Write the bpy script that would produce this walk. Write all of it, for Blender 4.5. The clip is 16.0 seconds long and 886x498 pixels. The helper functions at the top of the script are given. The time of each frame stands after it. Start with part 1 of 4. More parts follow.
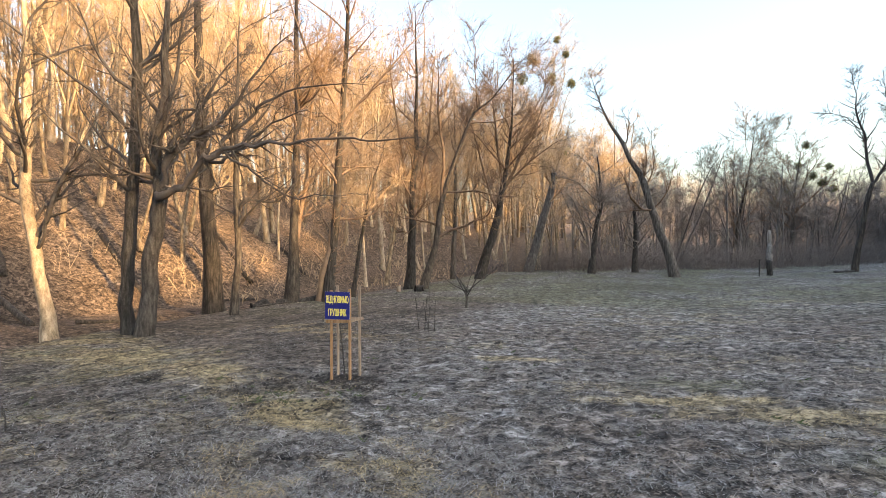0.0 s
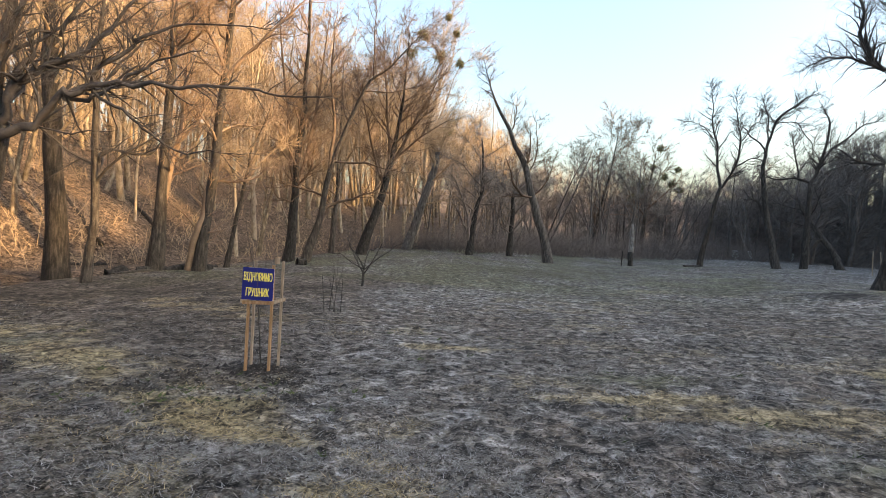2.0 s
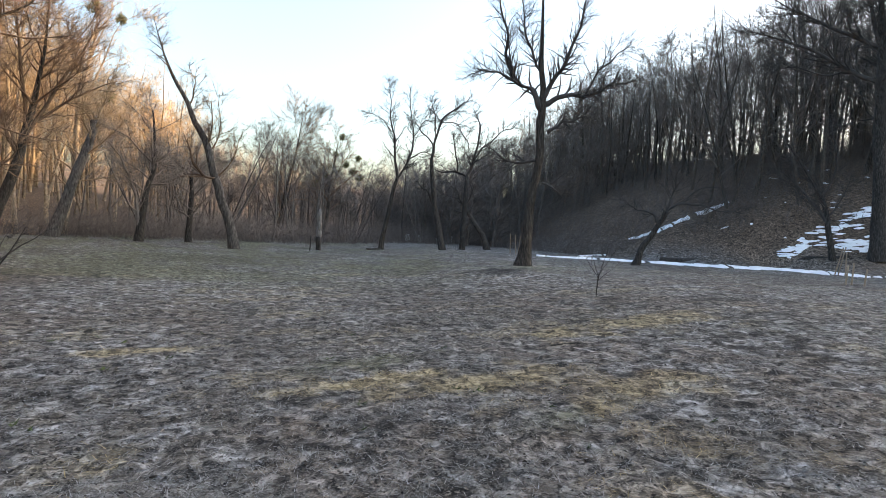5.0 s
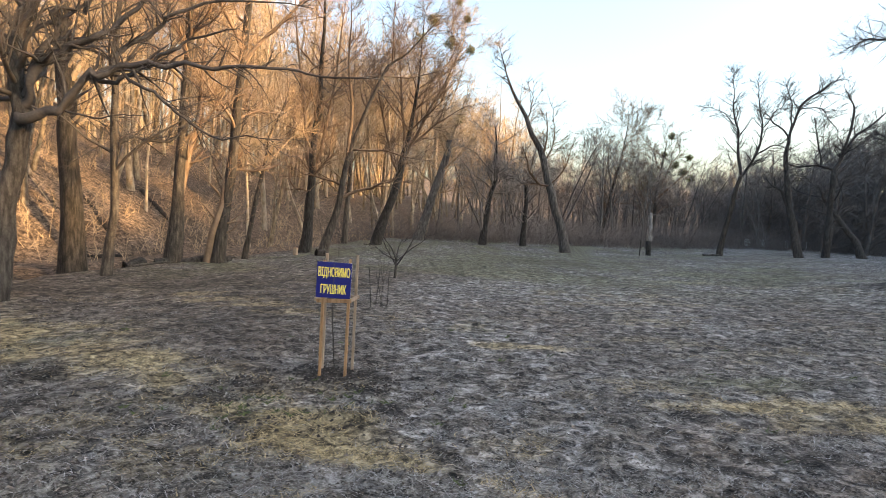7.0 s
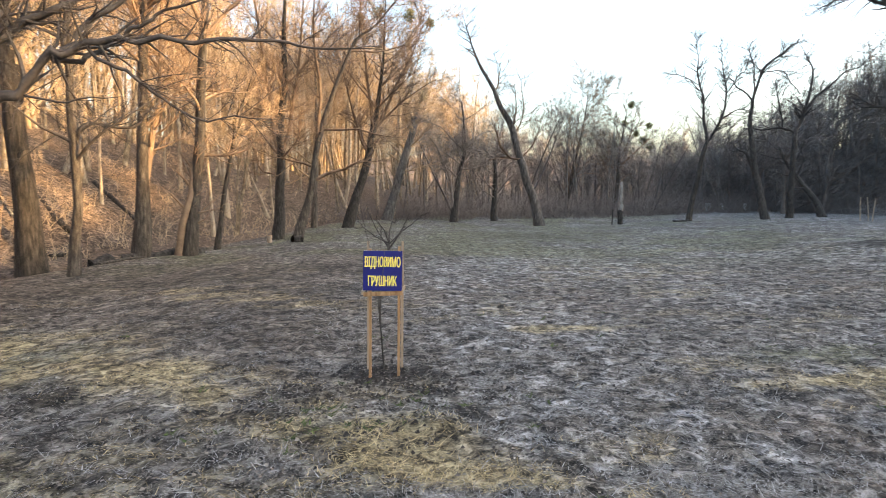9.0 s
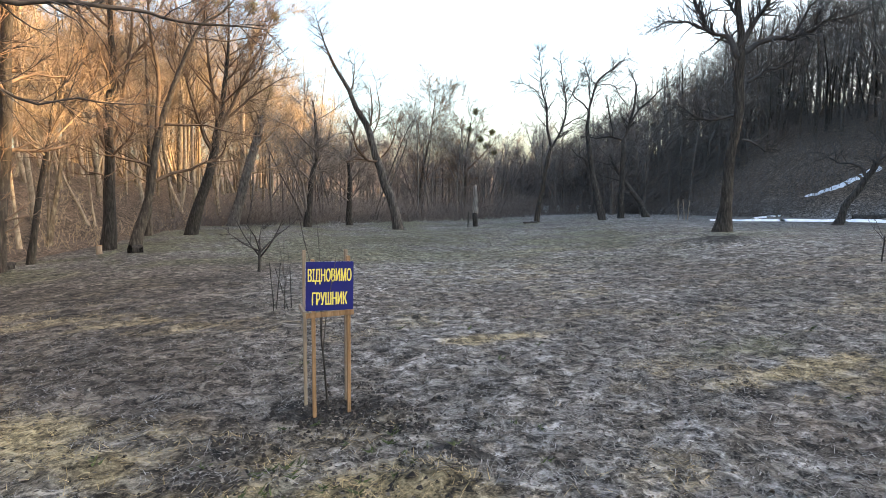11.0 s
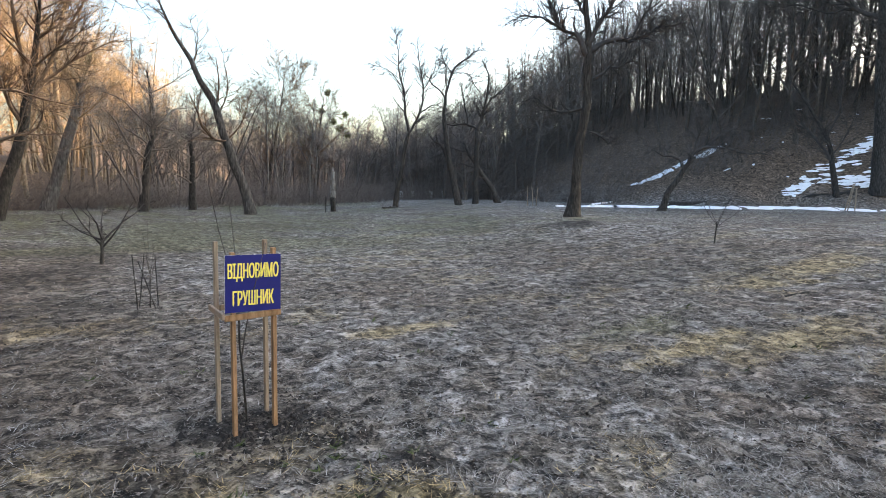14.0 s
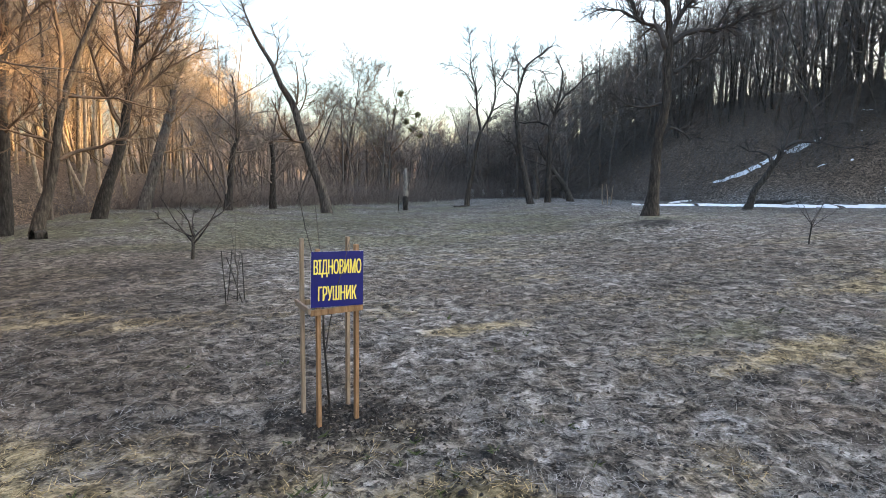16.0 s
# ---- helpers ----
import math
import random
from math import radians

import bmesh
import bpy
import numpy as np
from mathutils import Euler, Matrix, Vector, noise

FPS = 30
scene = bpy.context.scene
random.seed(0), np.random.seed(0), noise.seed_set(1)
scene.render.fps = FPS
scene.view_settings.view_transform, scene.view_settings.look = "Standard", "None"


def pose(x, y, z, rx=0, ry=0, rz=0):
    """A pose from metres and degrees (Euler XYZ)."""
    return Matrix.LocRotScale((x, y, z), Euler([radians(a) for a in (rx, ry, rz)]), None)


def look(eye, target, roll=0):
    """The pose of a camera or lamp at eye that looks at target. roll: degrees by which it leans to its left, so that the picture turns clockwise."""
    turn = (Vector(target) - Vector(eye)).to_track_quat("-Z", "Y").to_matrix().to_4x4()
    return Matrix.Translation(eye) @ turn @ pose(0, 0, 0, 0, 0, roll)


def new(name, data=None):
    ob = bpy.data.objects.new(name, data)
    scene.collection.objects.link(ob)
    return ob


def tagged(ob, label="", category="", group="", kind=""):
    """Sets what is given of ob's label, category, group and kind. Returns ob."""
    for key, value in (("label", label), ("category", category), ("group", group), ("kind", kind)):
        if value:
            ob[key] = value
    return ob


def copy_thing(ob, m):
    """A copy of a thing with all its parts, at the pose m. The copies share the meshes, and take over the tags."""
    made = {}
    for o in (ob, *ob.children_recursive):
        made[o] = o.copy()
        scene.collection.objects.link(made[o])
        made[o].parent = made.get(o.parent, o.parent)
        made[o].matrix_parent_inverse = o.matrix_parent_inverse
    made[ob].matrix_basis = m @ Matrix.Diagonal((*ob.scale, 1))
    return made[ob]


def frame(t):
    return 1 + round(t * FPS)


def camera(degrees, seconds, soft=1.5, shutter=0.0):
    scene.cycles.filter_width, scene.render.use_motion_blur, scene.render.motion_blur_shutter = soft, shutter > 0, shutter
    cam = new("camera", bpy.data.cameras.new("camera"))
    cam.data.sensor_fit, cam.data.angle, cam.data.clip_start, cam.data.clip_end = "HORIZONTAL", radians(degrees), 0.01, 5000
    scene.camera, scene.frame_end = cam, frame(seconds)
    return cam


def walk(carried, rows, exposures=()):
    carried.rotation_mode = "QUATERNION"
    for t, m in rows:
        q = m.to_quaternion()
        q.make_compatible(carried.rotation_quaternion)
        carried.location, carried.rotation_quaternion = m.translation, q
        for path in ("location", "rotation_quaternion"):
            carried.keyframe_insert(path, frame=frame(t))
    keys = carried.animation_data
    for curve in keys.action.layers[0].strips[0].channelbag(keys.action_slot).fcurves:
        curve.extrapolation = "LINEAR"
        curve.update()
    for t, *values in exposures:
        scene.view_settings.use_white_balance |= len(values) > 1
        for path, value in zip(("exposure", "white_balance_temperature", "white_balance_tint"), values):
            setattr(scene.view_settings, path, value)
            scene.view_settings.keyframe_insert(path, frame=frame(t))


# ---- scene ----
cam = camera(75.0, 16.0, soft=0.8, shutter=0.15)
PATH = [
    (0, (1.558, -0.578, 1.736), (1.16, 1.382, 1.74), -0.7),
    (0.5, (1.244, -0.396, 1.757), (1.027, 1.592, 1.733), 2.1),
    (1, (0.924, -0.25, 1.749), (1.004, 1.748, 1.701), 1.3),
    (1.5, (0.643, -0.078, 1.724), (0.659, 1.92, 1.618), 2.1),
    (2, (0.462, 0.141, 1.754), (0.528, 2.139, 1.683), 3.1),
    (2.5, (0.275, 0.366, 1.748), (0.672, 2.325, 1.715), 4.7),
    (3, (0.125, 0.433, 1.752), (0.906, 2.27, 1.622), 4.1),
    (3.5, (0.139, 0.5, 1.761), (1.186, 2.203, 1.676), 3.1),
    (3.7, (0.197, 0.553, 1.74), (1.315, 2.21, 1.684), 3.3),
    (5.8, (0.001, 0.635, 1.699), (0.967, 2.384, 1.622), 3.5),
    (6, (-0.069, 0.62, 1.705), (0.771, 2.433, 1.62), 2.4),
    (6.5, (-0.249, 0.709, 1.669), (0.179, 2.657, 1.519), 3.4),
    (7, (-0.529, 0.825, 1.702), (-0.456, 2.821, 1.595), 2.9),
    (7.5, (-0.918, 0.882, 1.727), (-0.938, 2.874, 1.556), -2.8),
    (8, (-1.143, 0.995, 1.733), (-1.323, 2.976, 1.529), -1.6),
    (8.5, (-1.308, 1.269, 1.69), (-1.36, 3.264, 1.555), 0.4),
    (9, (-1.456, 1.48, 1.684), (-1.237, 3.46, 1.505), 0.2),
    (9.5, (-1.669, 1.674, 1.681), (-1.122, 3.591, 1.522), -0.6),
    (10, (-1.849, 1.916, 1.623), (-1.224, 3.803, 1.407), -0.4),
    (10.2, (-1.939, 2.04, 1.644), (-1.247, 3.91, 1.487), 0.3),
    (12.3, (-2.516, 2.91, 1.635), (-1.693, 4.719, 1.418), -0.9),
    (12.5, (-2.534, 2.95, 1.639), (-1.654, 4.731, 1.408), -0.9),
    (13, (-2.658, 3.063, 1.627), (-1.59, 4.735, 1.375), -0.3),
    (13.5, (-2.699, 3.132, 1.646), (-1.656, 4.822, 1.413), 0.1),
    (14, (-2.68, 3.117, 1.639), (-1.485, 4.707, 1.425), 0.7),
    (14.5, (-2.668, 3.124, 1.639), (-1.419, 4.668, 1.402), 1.0),
    (15, (-2.684, 3.145, 1.642), (-1.468, 4.716, 1.415), 1.1),
    (15.5, (-2.718, 3.174, 1.64), (-1.653, 4.853, 1.421), 0.3),
    (16, (-2.73, 3.17, 1.63), (-1.737, 4.892, 1.41), 0.4),
]
walk(cam, [(t, look(eye, target, roll)) for t, eye, target, roll in PATH], [(0, 2.25), (0.5, 2.07), (1.5, 1.93), (3.5, 1.98), (6, 2.08), (7, 2.1), (8, 2.33), (9, 2.45), (10, 2.33), (12.5, 2.3), (16, 2.3)])

# ---- world, sun, exposure ----
SUN_TO = Vector((0.93, -0.37, 0.351)).normalized()
world = bpy.data.worlds.new("sky")
scene.world = world
world.use_nodes = True
wn, wl = world.node_tree.nodes, world.node_tree.links
sky = wn.new("ShaderNodeTexSky")
sky.sky_type, sky.sun_disc = "NISHITA", False
sky.sun_elevation = math.asin(SUN_TO.z)
sky.sun_rotation = math.atan2(SUN_TO.x, SUN_TO.y)
sky.air_density, sky.dust_density, sky.ozone_density = 1.25, 5.0, 1.5
wl.new(sky.outputs["Color"], wn["Background"].inputs["Color"])
wn["Background"].inputs["Strength"].default_value = 0.15
sun = new("sun", bpy.data.lights.new("sun", "SUN"))
sun.data.energy, sun.data.angle, sun.data.color = 5.0, radians(0.6), (1.0, 0.60, 0.25)
sun.matrix_world = look(SUN_TO * 300, (0, 0, 0))


# ---- numeric noise ----
def lattice(ix, iy, seed):
    n = (ix.astype(np.int64) * 374761393 + iy.astype(np.int64) * 668265263 + seed * 2147483647) & 0xFFFFFFFF
    n = ((n ^ (n >> 13)) * 1274126177) & 0xFFFFFFFF
    return ((n ^ (n >> 16)) & 0xFFFF) / 65535.0


def vnoise(x, y, size, seed=0):
    """Smooth noise from 0 to 1 with cells of that size in metres."""
    x, y = np.asarray(x, float) / size, np.asarray(y, float) / size
    ix, iy = np.floor(x), np.floor(y)
    fx, fy = x - ix, y - iy
    fx, fy = fx * fx * (3 - 2 * fx), fy * fy * (3 - 2 * fy)
    a, b = lattice(ix, iy, seed), lattice(ix + 1, iy, seed)
    c, d = lattice(ix, iy + 1, seed), lattice(ix + 1, iy + 1, seed)
    return (a + (b - a) * fx) * (1 - fy) + (c + (d - c) * fx) * fy


def fbm(x, y, size, seed=0, octaves=4):
    total, amp, s = 0.0, 0.5, 0.0
    for k in range(octaves):
        c, n = math.cos(0.5 + 0.9 * k), math.sin(0.5 + 0.9 * k)
        total = total + amp * vnoise(c * x - n * y + 17.3 * k, n * x + c * y - 9.1 * k, size / 2 ** k, seed + k)
        s += amp
        amp *= 0.5
    return total / s


def step(a, b, x):
    t = np.clip((np.asarray(x, float) - a) / (b - a), 0, 1)
    return t * t * (3 - 2 * t)


# ---- the lie of the land ----
def bank_x(y):
    """Edge of the meadow along the ditch under the left wood."""
    y = np.asarray(y, float)
    return np.where(y < 17, -10.2 + 0.02 * (y - 17), np.where(y < 25, -10.2 + 0.27 * (y - 17), -8.04 + 0.2 * (y - 25))) + 0.42 * np.maximum(0, y - 42)


def right_foot(y):
    """Foot of the shaded hill."""
    y = np.asarray(y, float)
    return np.interp(y, [-120, -60, 0, 14, 24, 40, 70, 130, 300], [66, 60, 52, 43, 37, 36, 44, 64, 120])


def land(x, y):
    x, y = np.asarray(x, float), np.asarray(y, float)
    z = 0.5 * step(4, 17, x - 0.35 * (y - 16)) - 0.3 * step(-2.5, -8, x) + 0.12 * (fbm(x, y, 9, 3, 2) - 0.5) * step(9, 16, np.hypot(x, y - 5))
    b = bank_x(y) + 0.5 * (fbm(x, y, 3, 8, 2) - 0.5)
    d = b - x
    z = z - 0.55 * step(0.1, 0.9, d) + 0.35 * step(1.8, 3.2, d)
    up = np.maximum(0, d - np.interp(y, [8, 16, 26], [7.5, 6.5, 4.5]))
    left = np.interp(y, [22, 46, 75], [21, 17, 9]) * (1 - np.exp(-up * 0.036)) + 0.5 * (fbm(x, y, 6, 11, 3) - 0.5) * step(0, 6, up)
    r = x - right_foot(y) + 1.2 * (fbm(x, y, 8, 21, 2) - 0.5)
    up = np.maximum(0, r)
    # a low brow ahead; to the side an unseen high ridge, added to shade the meadow
    brow = np.interp(y, [10, 40, 80, 150], [9.0, 10.0, 10.0, 5.0]) * (1 - np.exp(-up / 16)) + np.interp(y, [36, 60, 100], [0.11, 0.13, 0.06]) * up
    shade_ridge = np.interp(y, [-60, -48, -38, -20, 3, 14, 40], [84, 80, 82, 81.5, 79, 76, 70]) * np.tanh(up / 95)
    side = step(-3.0, -11.0, y - 0.24 * x - 3.8)
    right = brow + (np.maximum(shade_ridge, brow) - brow) * side + 0.7 * (fbm(x, y, 5, 31, 3) - 0.5) * step(0, 5, up)
    far = 14 * step(130, 330, y)
    return z + left + right + far


def near_relief(x, y):
    """Tussocks and clods of the meadow."""
    fade = 1 - step(14, 30, np.hypot(x, y - 5))
    z = 0.06 * (fbm(x, y, 0.55, 41, 4) - 0.5) + 0.035 * (fbm(x, y, 0.14, 51, 2) - 0.5)
    heap = np.zeros_like(z)
    for cx, cy, r, h in ((-1.39, 7.0, 0.62, 0.01), (-2.15, 6.5, 0.22, 0.08), (-1.02, 5.6, 0.2, 0.09), (-1.1, 6.6, 0.22, 0.06), (-2.35, 6.0, 0.2, 0.03),
                         (-3.1, 6.5, 0.22, 0.06), (-4.3, 6.7, 0.22, 0.08), (-1.6, 5.35, 0.25, 0.05), (-0.75, 5.9, 0.15, 0.05), (12.2, 15.6, 1.5, 0.22)):
        heap = np.maximum(heap, h * np.exp(-((x - cx) ** 2 + (y - cy) ** 2) / (r * r)))
    return z * fade + heap - 0.045 * np.exp(-((x + 1.4) ** 2 + (y - 6.9) ** 2) / 1.4)


def ground_z(x, y):
    return float(land(x, y) + near_relief(np.asarray(float(x)), np.asarray(float(y))))


# ---- materials ----
def material(name, stops, scale=6.0, detail=6.0, rough=0.85, bump=0.3, bump_scale=None, vary=0.0, stretch=(1, 1, 1), island=0.0, spec=0.3):
    """A noise-coloured surface: stops of (place, colour), two scales of variation, bump of the finer one."""
    m = bpy.data.materials.new(name)
    m.use_nodes = True
    n, l = m.node_tree.nodes, m.node_tree.links
    bsdf = n["Principled BSDF"]
    bsdf.inputs["Roughness"].default_value = rough
    bsdf.inputs["Specular IOR Level"].default_value = spec
    tc, mp = n.new("ShaderNodeTexCoord"), n.new("ShaderNodeMapping")
    mp.inputs["Scale"].default_value = stretch
    l.new(tc.outputs["Object"], mp.inputs["Vector"])
    big, fine = n.new("ShaderNodeTexNoise"), n.new("ShaderNodeTexNoise")
    big.inputs["Scale"].default_value, big.inputs["Detail"].default_value = scale, detail
    fine.inputs["Scale"].default_value, fine.inputs["Detail"].default_value = bump_scale or scale * 7, 4
    for t in (big, fine):
        l.new(mp.outputs["Vector"], t.inputs["Vector"])
    mixv = n.new("ShaderNodeMath")
    mixv.operation = "MULTIPLY_ADD"
    mixv.inputs[1].default_value = 0.35
    l.new(fine.outputs["Fac"], mixv.inputs[0])
    half = n.new("ShaderNodeMath")
    half.operation = "MULTIPLY_ADD"
    half.inputs[1].default_value, half.inputs[2].default_value = 0.65, 0.0
    l.new(big.outputs["Fac"], half.inputs[0])
    l.new(half.outputs[0], mixv.inputs[2])
    ramp = n.new("ShaderNodeValToRGB")
    e = ramp.color_ramp.elements
    while len(e) < len(stops):
        e.new(0.5)
    for el, (p, c) in zip(e, stops):
        el.position, el.color = p, (*c, 1)
    source = mixv.outputs[0]
    if island or vary:
        rnd = n.new("ShaderNodeNewGeometry").outputs["Random Per Island"] if island else n.new("ShaderNodeObjectInfo").outputs["Random"]
        add = n.new("ShaderNodeMath")
        add.operation = "MULTIPLY_ADD"
        add.inputs[1].default_value = island or vary
        l.new(rnd, add.inputs[0])
        shift = n.new("ShaderNodeMath")
        shift.operation = "ADD"
        shift.inputs[1].default_value = -0.5 * (island or vary)
        l.new(source, shift.inputs[0])
        l.new(shift.outputs[0], add.inputs[2])
        source = add.outputs[0]
    l.new(source, ramp.inputs["Fac"])
    l.new(ramp.outputs["Color"], bsdf.inputs["Base Color"])
    if bump:
        b = n.new("ShaderNodeBump")
        b.inputs["Strength"].default_value, b.inputs["Distance"].default_value = bump, 0.02
        l.new(fine.outputs["Fac"], b.inputs["Height"])
        l.new(b.outputs["Normal"], bsdf.inputs["Normal"])
    return m


def ground_material():
    """Dead, frosted grass, with bare soil, yellowed grass and painted sun streaks, moss and leaf litter where the
    sheet's attributes say so.
    """
    m = bpy.data.materials.new("frosted_meadow")
    m.use_nodes = True
    n, l = m.node_tree.nodes, m.node_tree.links
    bsdf = n["Principled BSDF"]
    bsdf.inputs["Roughness"].default_value, bsdf.inputs["Specular IOR Level"].default_value = 0.9, 0.2
    tc = n.new("ShaderNodeTexCoord")

    def tex(scale, detail, stretch=(1, 1, 1), rough=0.6, warp=0.0):
        mp, t = n.new("ShaderNodeMapping"), n.new("ShaderNodeTexNoise")
        mp.inputs["Scale"].default_value = stretch
        l.new(tc.outputs["Object"], mp.inputs["Vector"])
        l.new(mp.outputs["Vector"], t.inputs["Vector"])
        t.inputs["Scale"].default_value, t.inputs["Detail"].default_value = scale, detail
        t.inputs["Roughness"].default_value, t.inputs["Distortion"].default_value = rough, warp
        return t.outputs["Fac"]

    def ramp(fac, stops):
        r = n.new("ShaderNodeValToRGB")
        e = r.color_ramp.elements
        while len(e) < len(stops):
            e.new(0.5)
        for el, (p, c) in zip(e, stops):
            el.position, el.color = p, (*c, 1)
        l.new(fac, r.inputs["Fac"])
        return r.outputs["Color"]

    def mix(fac, a, b):
        x = n.new("ShaderNodeMix")
        x.data_type = "RGBA"
        l.new(fac, x.inputs["Factor"])
        l.new(a, x.inputs["A"])
        l.new(b, x.inputs["B"])
        return x.outputs["Result"]

    def attr(name):
        a = n.new("ShaderNodeAttribute")
        a.attribute_name = name
        return a.outputs["Fac"]

    def gray(fac, lo, hi):
        return ramp(fac, [(lo, (0, 0, 0)), (hi, (1, 1, 1))])

    def blend(a, b, share):
        x = n.new("ShaderNodeMix")
        x.inputs["Factor"].default_value = share
        l.new(a, x.inputs["A"])
        l.new(b, x.inputs["B"])
        return x.outputs["Result"]

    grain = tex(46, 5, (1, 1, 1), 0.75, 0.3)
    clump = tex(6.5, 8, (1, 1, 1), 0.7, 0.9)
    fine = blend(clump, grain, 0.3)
    coarse = tex(2.6, 6, (1, 1, 1), 0.65, 0.8)
    wide = blend(tex(0.3, 4), tex(1.7, 7, (1, 1, 1), 0.68, 0.6), 0.6)
    # lowest stops: dark soil gaps plus crevice shade painted in, following the bump
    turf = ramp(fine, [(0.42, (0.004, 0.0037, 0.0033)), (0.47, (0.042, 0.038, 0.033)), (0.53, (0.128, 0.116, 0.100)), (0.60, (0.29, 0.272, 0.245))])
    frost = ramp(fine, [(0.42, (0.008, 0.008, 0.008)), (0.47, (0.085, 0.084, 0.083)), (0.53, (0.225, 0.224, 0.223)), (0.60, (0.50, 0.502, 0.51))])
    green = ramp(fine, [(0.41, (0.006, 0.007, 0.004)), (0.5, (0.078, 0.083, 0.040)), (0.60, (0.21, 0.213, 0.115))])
    straw_and_sun = ramp(fine, [(0.42, (0.022, 0.018, 0.011)), (0.5, (0.19, 0.155, 0.085)), (0.59, (0.50, 0.42, 0.25))])
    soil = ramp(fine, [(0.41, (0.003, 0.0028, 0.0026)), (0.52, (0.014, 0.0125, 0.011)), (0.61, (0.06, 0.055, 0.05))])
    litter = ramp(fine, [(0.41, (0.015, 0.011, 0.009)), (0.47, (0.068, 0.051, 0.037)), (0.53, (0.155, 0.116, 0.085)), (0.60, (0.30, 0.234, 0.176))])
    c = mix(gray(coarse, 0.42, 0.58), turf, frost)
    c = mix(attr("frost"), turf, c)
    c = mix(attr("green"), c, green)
    c = mix(attr("straw_and_sun"), c, straw_and_sun)
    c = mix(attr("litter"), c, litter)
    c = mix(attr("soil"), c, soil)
    dark = n.new("ShaderNodeMix")
    dark.data_type, dark.blend_type = "RGBA", "MULTIPLY"
    dark.inputs["Factor"].default_value = 1.0
    l.new(c, dark.inputs["A"])
    l.new(ramp(wide, [(0.38, (0.56, 0.55, 0.53)), (0.62, (1.12, 1.12, 1.12))]), dark.inputs["B"])
    l.new(dark.outputs["Result"], bsdf.inputs["Base Color"])
    b = n.new("ShaderNodeBump")
    b.inputs["Strength"].default_value, b.inputs["Distance"].default_value = 0.9, 0.03
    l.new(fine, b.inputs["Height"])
    l.new(b.outputs["Normal"], bsdf.inputs["Normal"])
    return m


BARK = material("grey_brown_bark", [(0.35, (0.014, 0.012, 0.010)), (0.5, (0.048, 0.041, 0.034)), (0.68, (0.125, 0.108, 0.09))], 5, bump=0.8, vary=0.16, stretch=(3, 3, 0.6))
BARK_DARK = material("dark_fissured_bark", [(0.35, (0.009, 0.008, 0.007)), (0.5, (0.031, 0.028, 0.025)), (0.7, (0.095, 0.088, 0.080))], 6, bump=0.9, vary=0.1, stretch=(3, 3, 0.6))
# paler and yellower than the other barks: warm low sun put into the colour
BARK_SUNLIT = material("sunlit_smooth_bark", [(0.35, (0.11, 0.085, 0.058)), (0.5, (0.26, 0.21, 0.148)), (0.7, (0.46, 0.39, 0.30))], 4, bump=0.4, vary=0.22, stretch=(2, 2, 0.8))
TWIG = material("brown_twigs", [(0.3, (0.08, 0.056, 0.038)), (0.7, (0.22, 0.155, 0.105))], 3, bump=0, vary=0.2)
# bright straw tone, with the sunlight on the left wood painted in
TWIG_SUNLIT = material("sunlit_straw_twigs", [(0.3, (0.17, 0.124, 0.078)), (0.7, (0.43, 0.33, 0.215))], 3, bump=0, vary=0.2)
# greyed and lightened: the haze at the valley's end is put into this colour
TWIG_HAZE = material("hazy_grey_twigs", [(0.3, (0.075, 0.064, 0.057)), (0.7, (0.21, 0.183, 0.163))], 3, bump=0, vary=0.2)
BARK_GREY = material("grey_bark", [(0.35, (0.035, 0.032, 0.029)), (0.5, (0.105, 0.096, 0.087)), (0.7, (0.24, 0.225, 0.205))], 5, bump=0.5, vary=0.14, stretch=(3, 3, 0.6))
TWIG_DARK = material("dark_twigs", [(0.3, (0.028, 0.025, 0.023)), (0.7, (0.085, 0.075, 0.069))], 3, bump=0, vary=0.15)
# grey copy for the hill, its shade and hazy sky light painted in
TWIG_HILL = material("shaded_hill_twigs", [(0.3, (0.055, 0.048, 0.043)), (0.7, (0.165, 0.145, 0.130))], 3, bump=0, vary=0.2)
BARE_WOOD = material("weathered_bare_wood", [(0.35, (0.06, 0.052, 0.045)), (0.5, (0.2, 0.185, 0.165)), (0.68, (0.42, 0.40, 0.37))], 6, bump=0.6, stretch=(4, 4, 0.5))
PINE = material("new_pine_batten", [(0.3, (0.14, 0.080, 0.038)), (0.5, (0.26, 0.155, 0.078)), (0.75, (0.38, 0.245, 0.14))], 9, bump=0.25, vary=0.12, stretch=(5, 5, 0.5))
PINE_OLD = material("greyed_pine_batten", [(0.3, (0.13, 0.10, 0.07)), (0.5, (0.25, 0.195, 0.14)), (0.75, (0.36, 0.30, 0.23))], 9, bump=0.3, vary=0.12, stretch=(5, 5, 0.5))
BLUE = material("blue_printed_panel", [(0.3, (0.005, 0.008, 0.10)), (0.7, (0.008, 0.011, 0.14))], 3, rough=0.55, bump=0.03, spec=0.3)
YELLOW = material("yellow_lettering", [(0.3, (0.74, 0.60, 0.10)), (0.7, (0.85, 0.72, 0.16))], 8, rough=0.45, bump=0, spec=0.4)
EDGE = material("white_panel_edge", [(0.3, (0.55, 0.55, 0.56)), (0.7, (0.7, 0.7, 0.7))], 8, rough=0.5, bump=0)
SNOW = material("old_snow", [(0.3, (0.62, 0.64, 0.68)), (0.5, (0.80, 0.82, 0.85)), (0.7, (0.88, 0.89, 0.91))], 2.5, rough=0.7, bump=0.4, bump_scale=18)
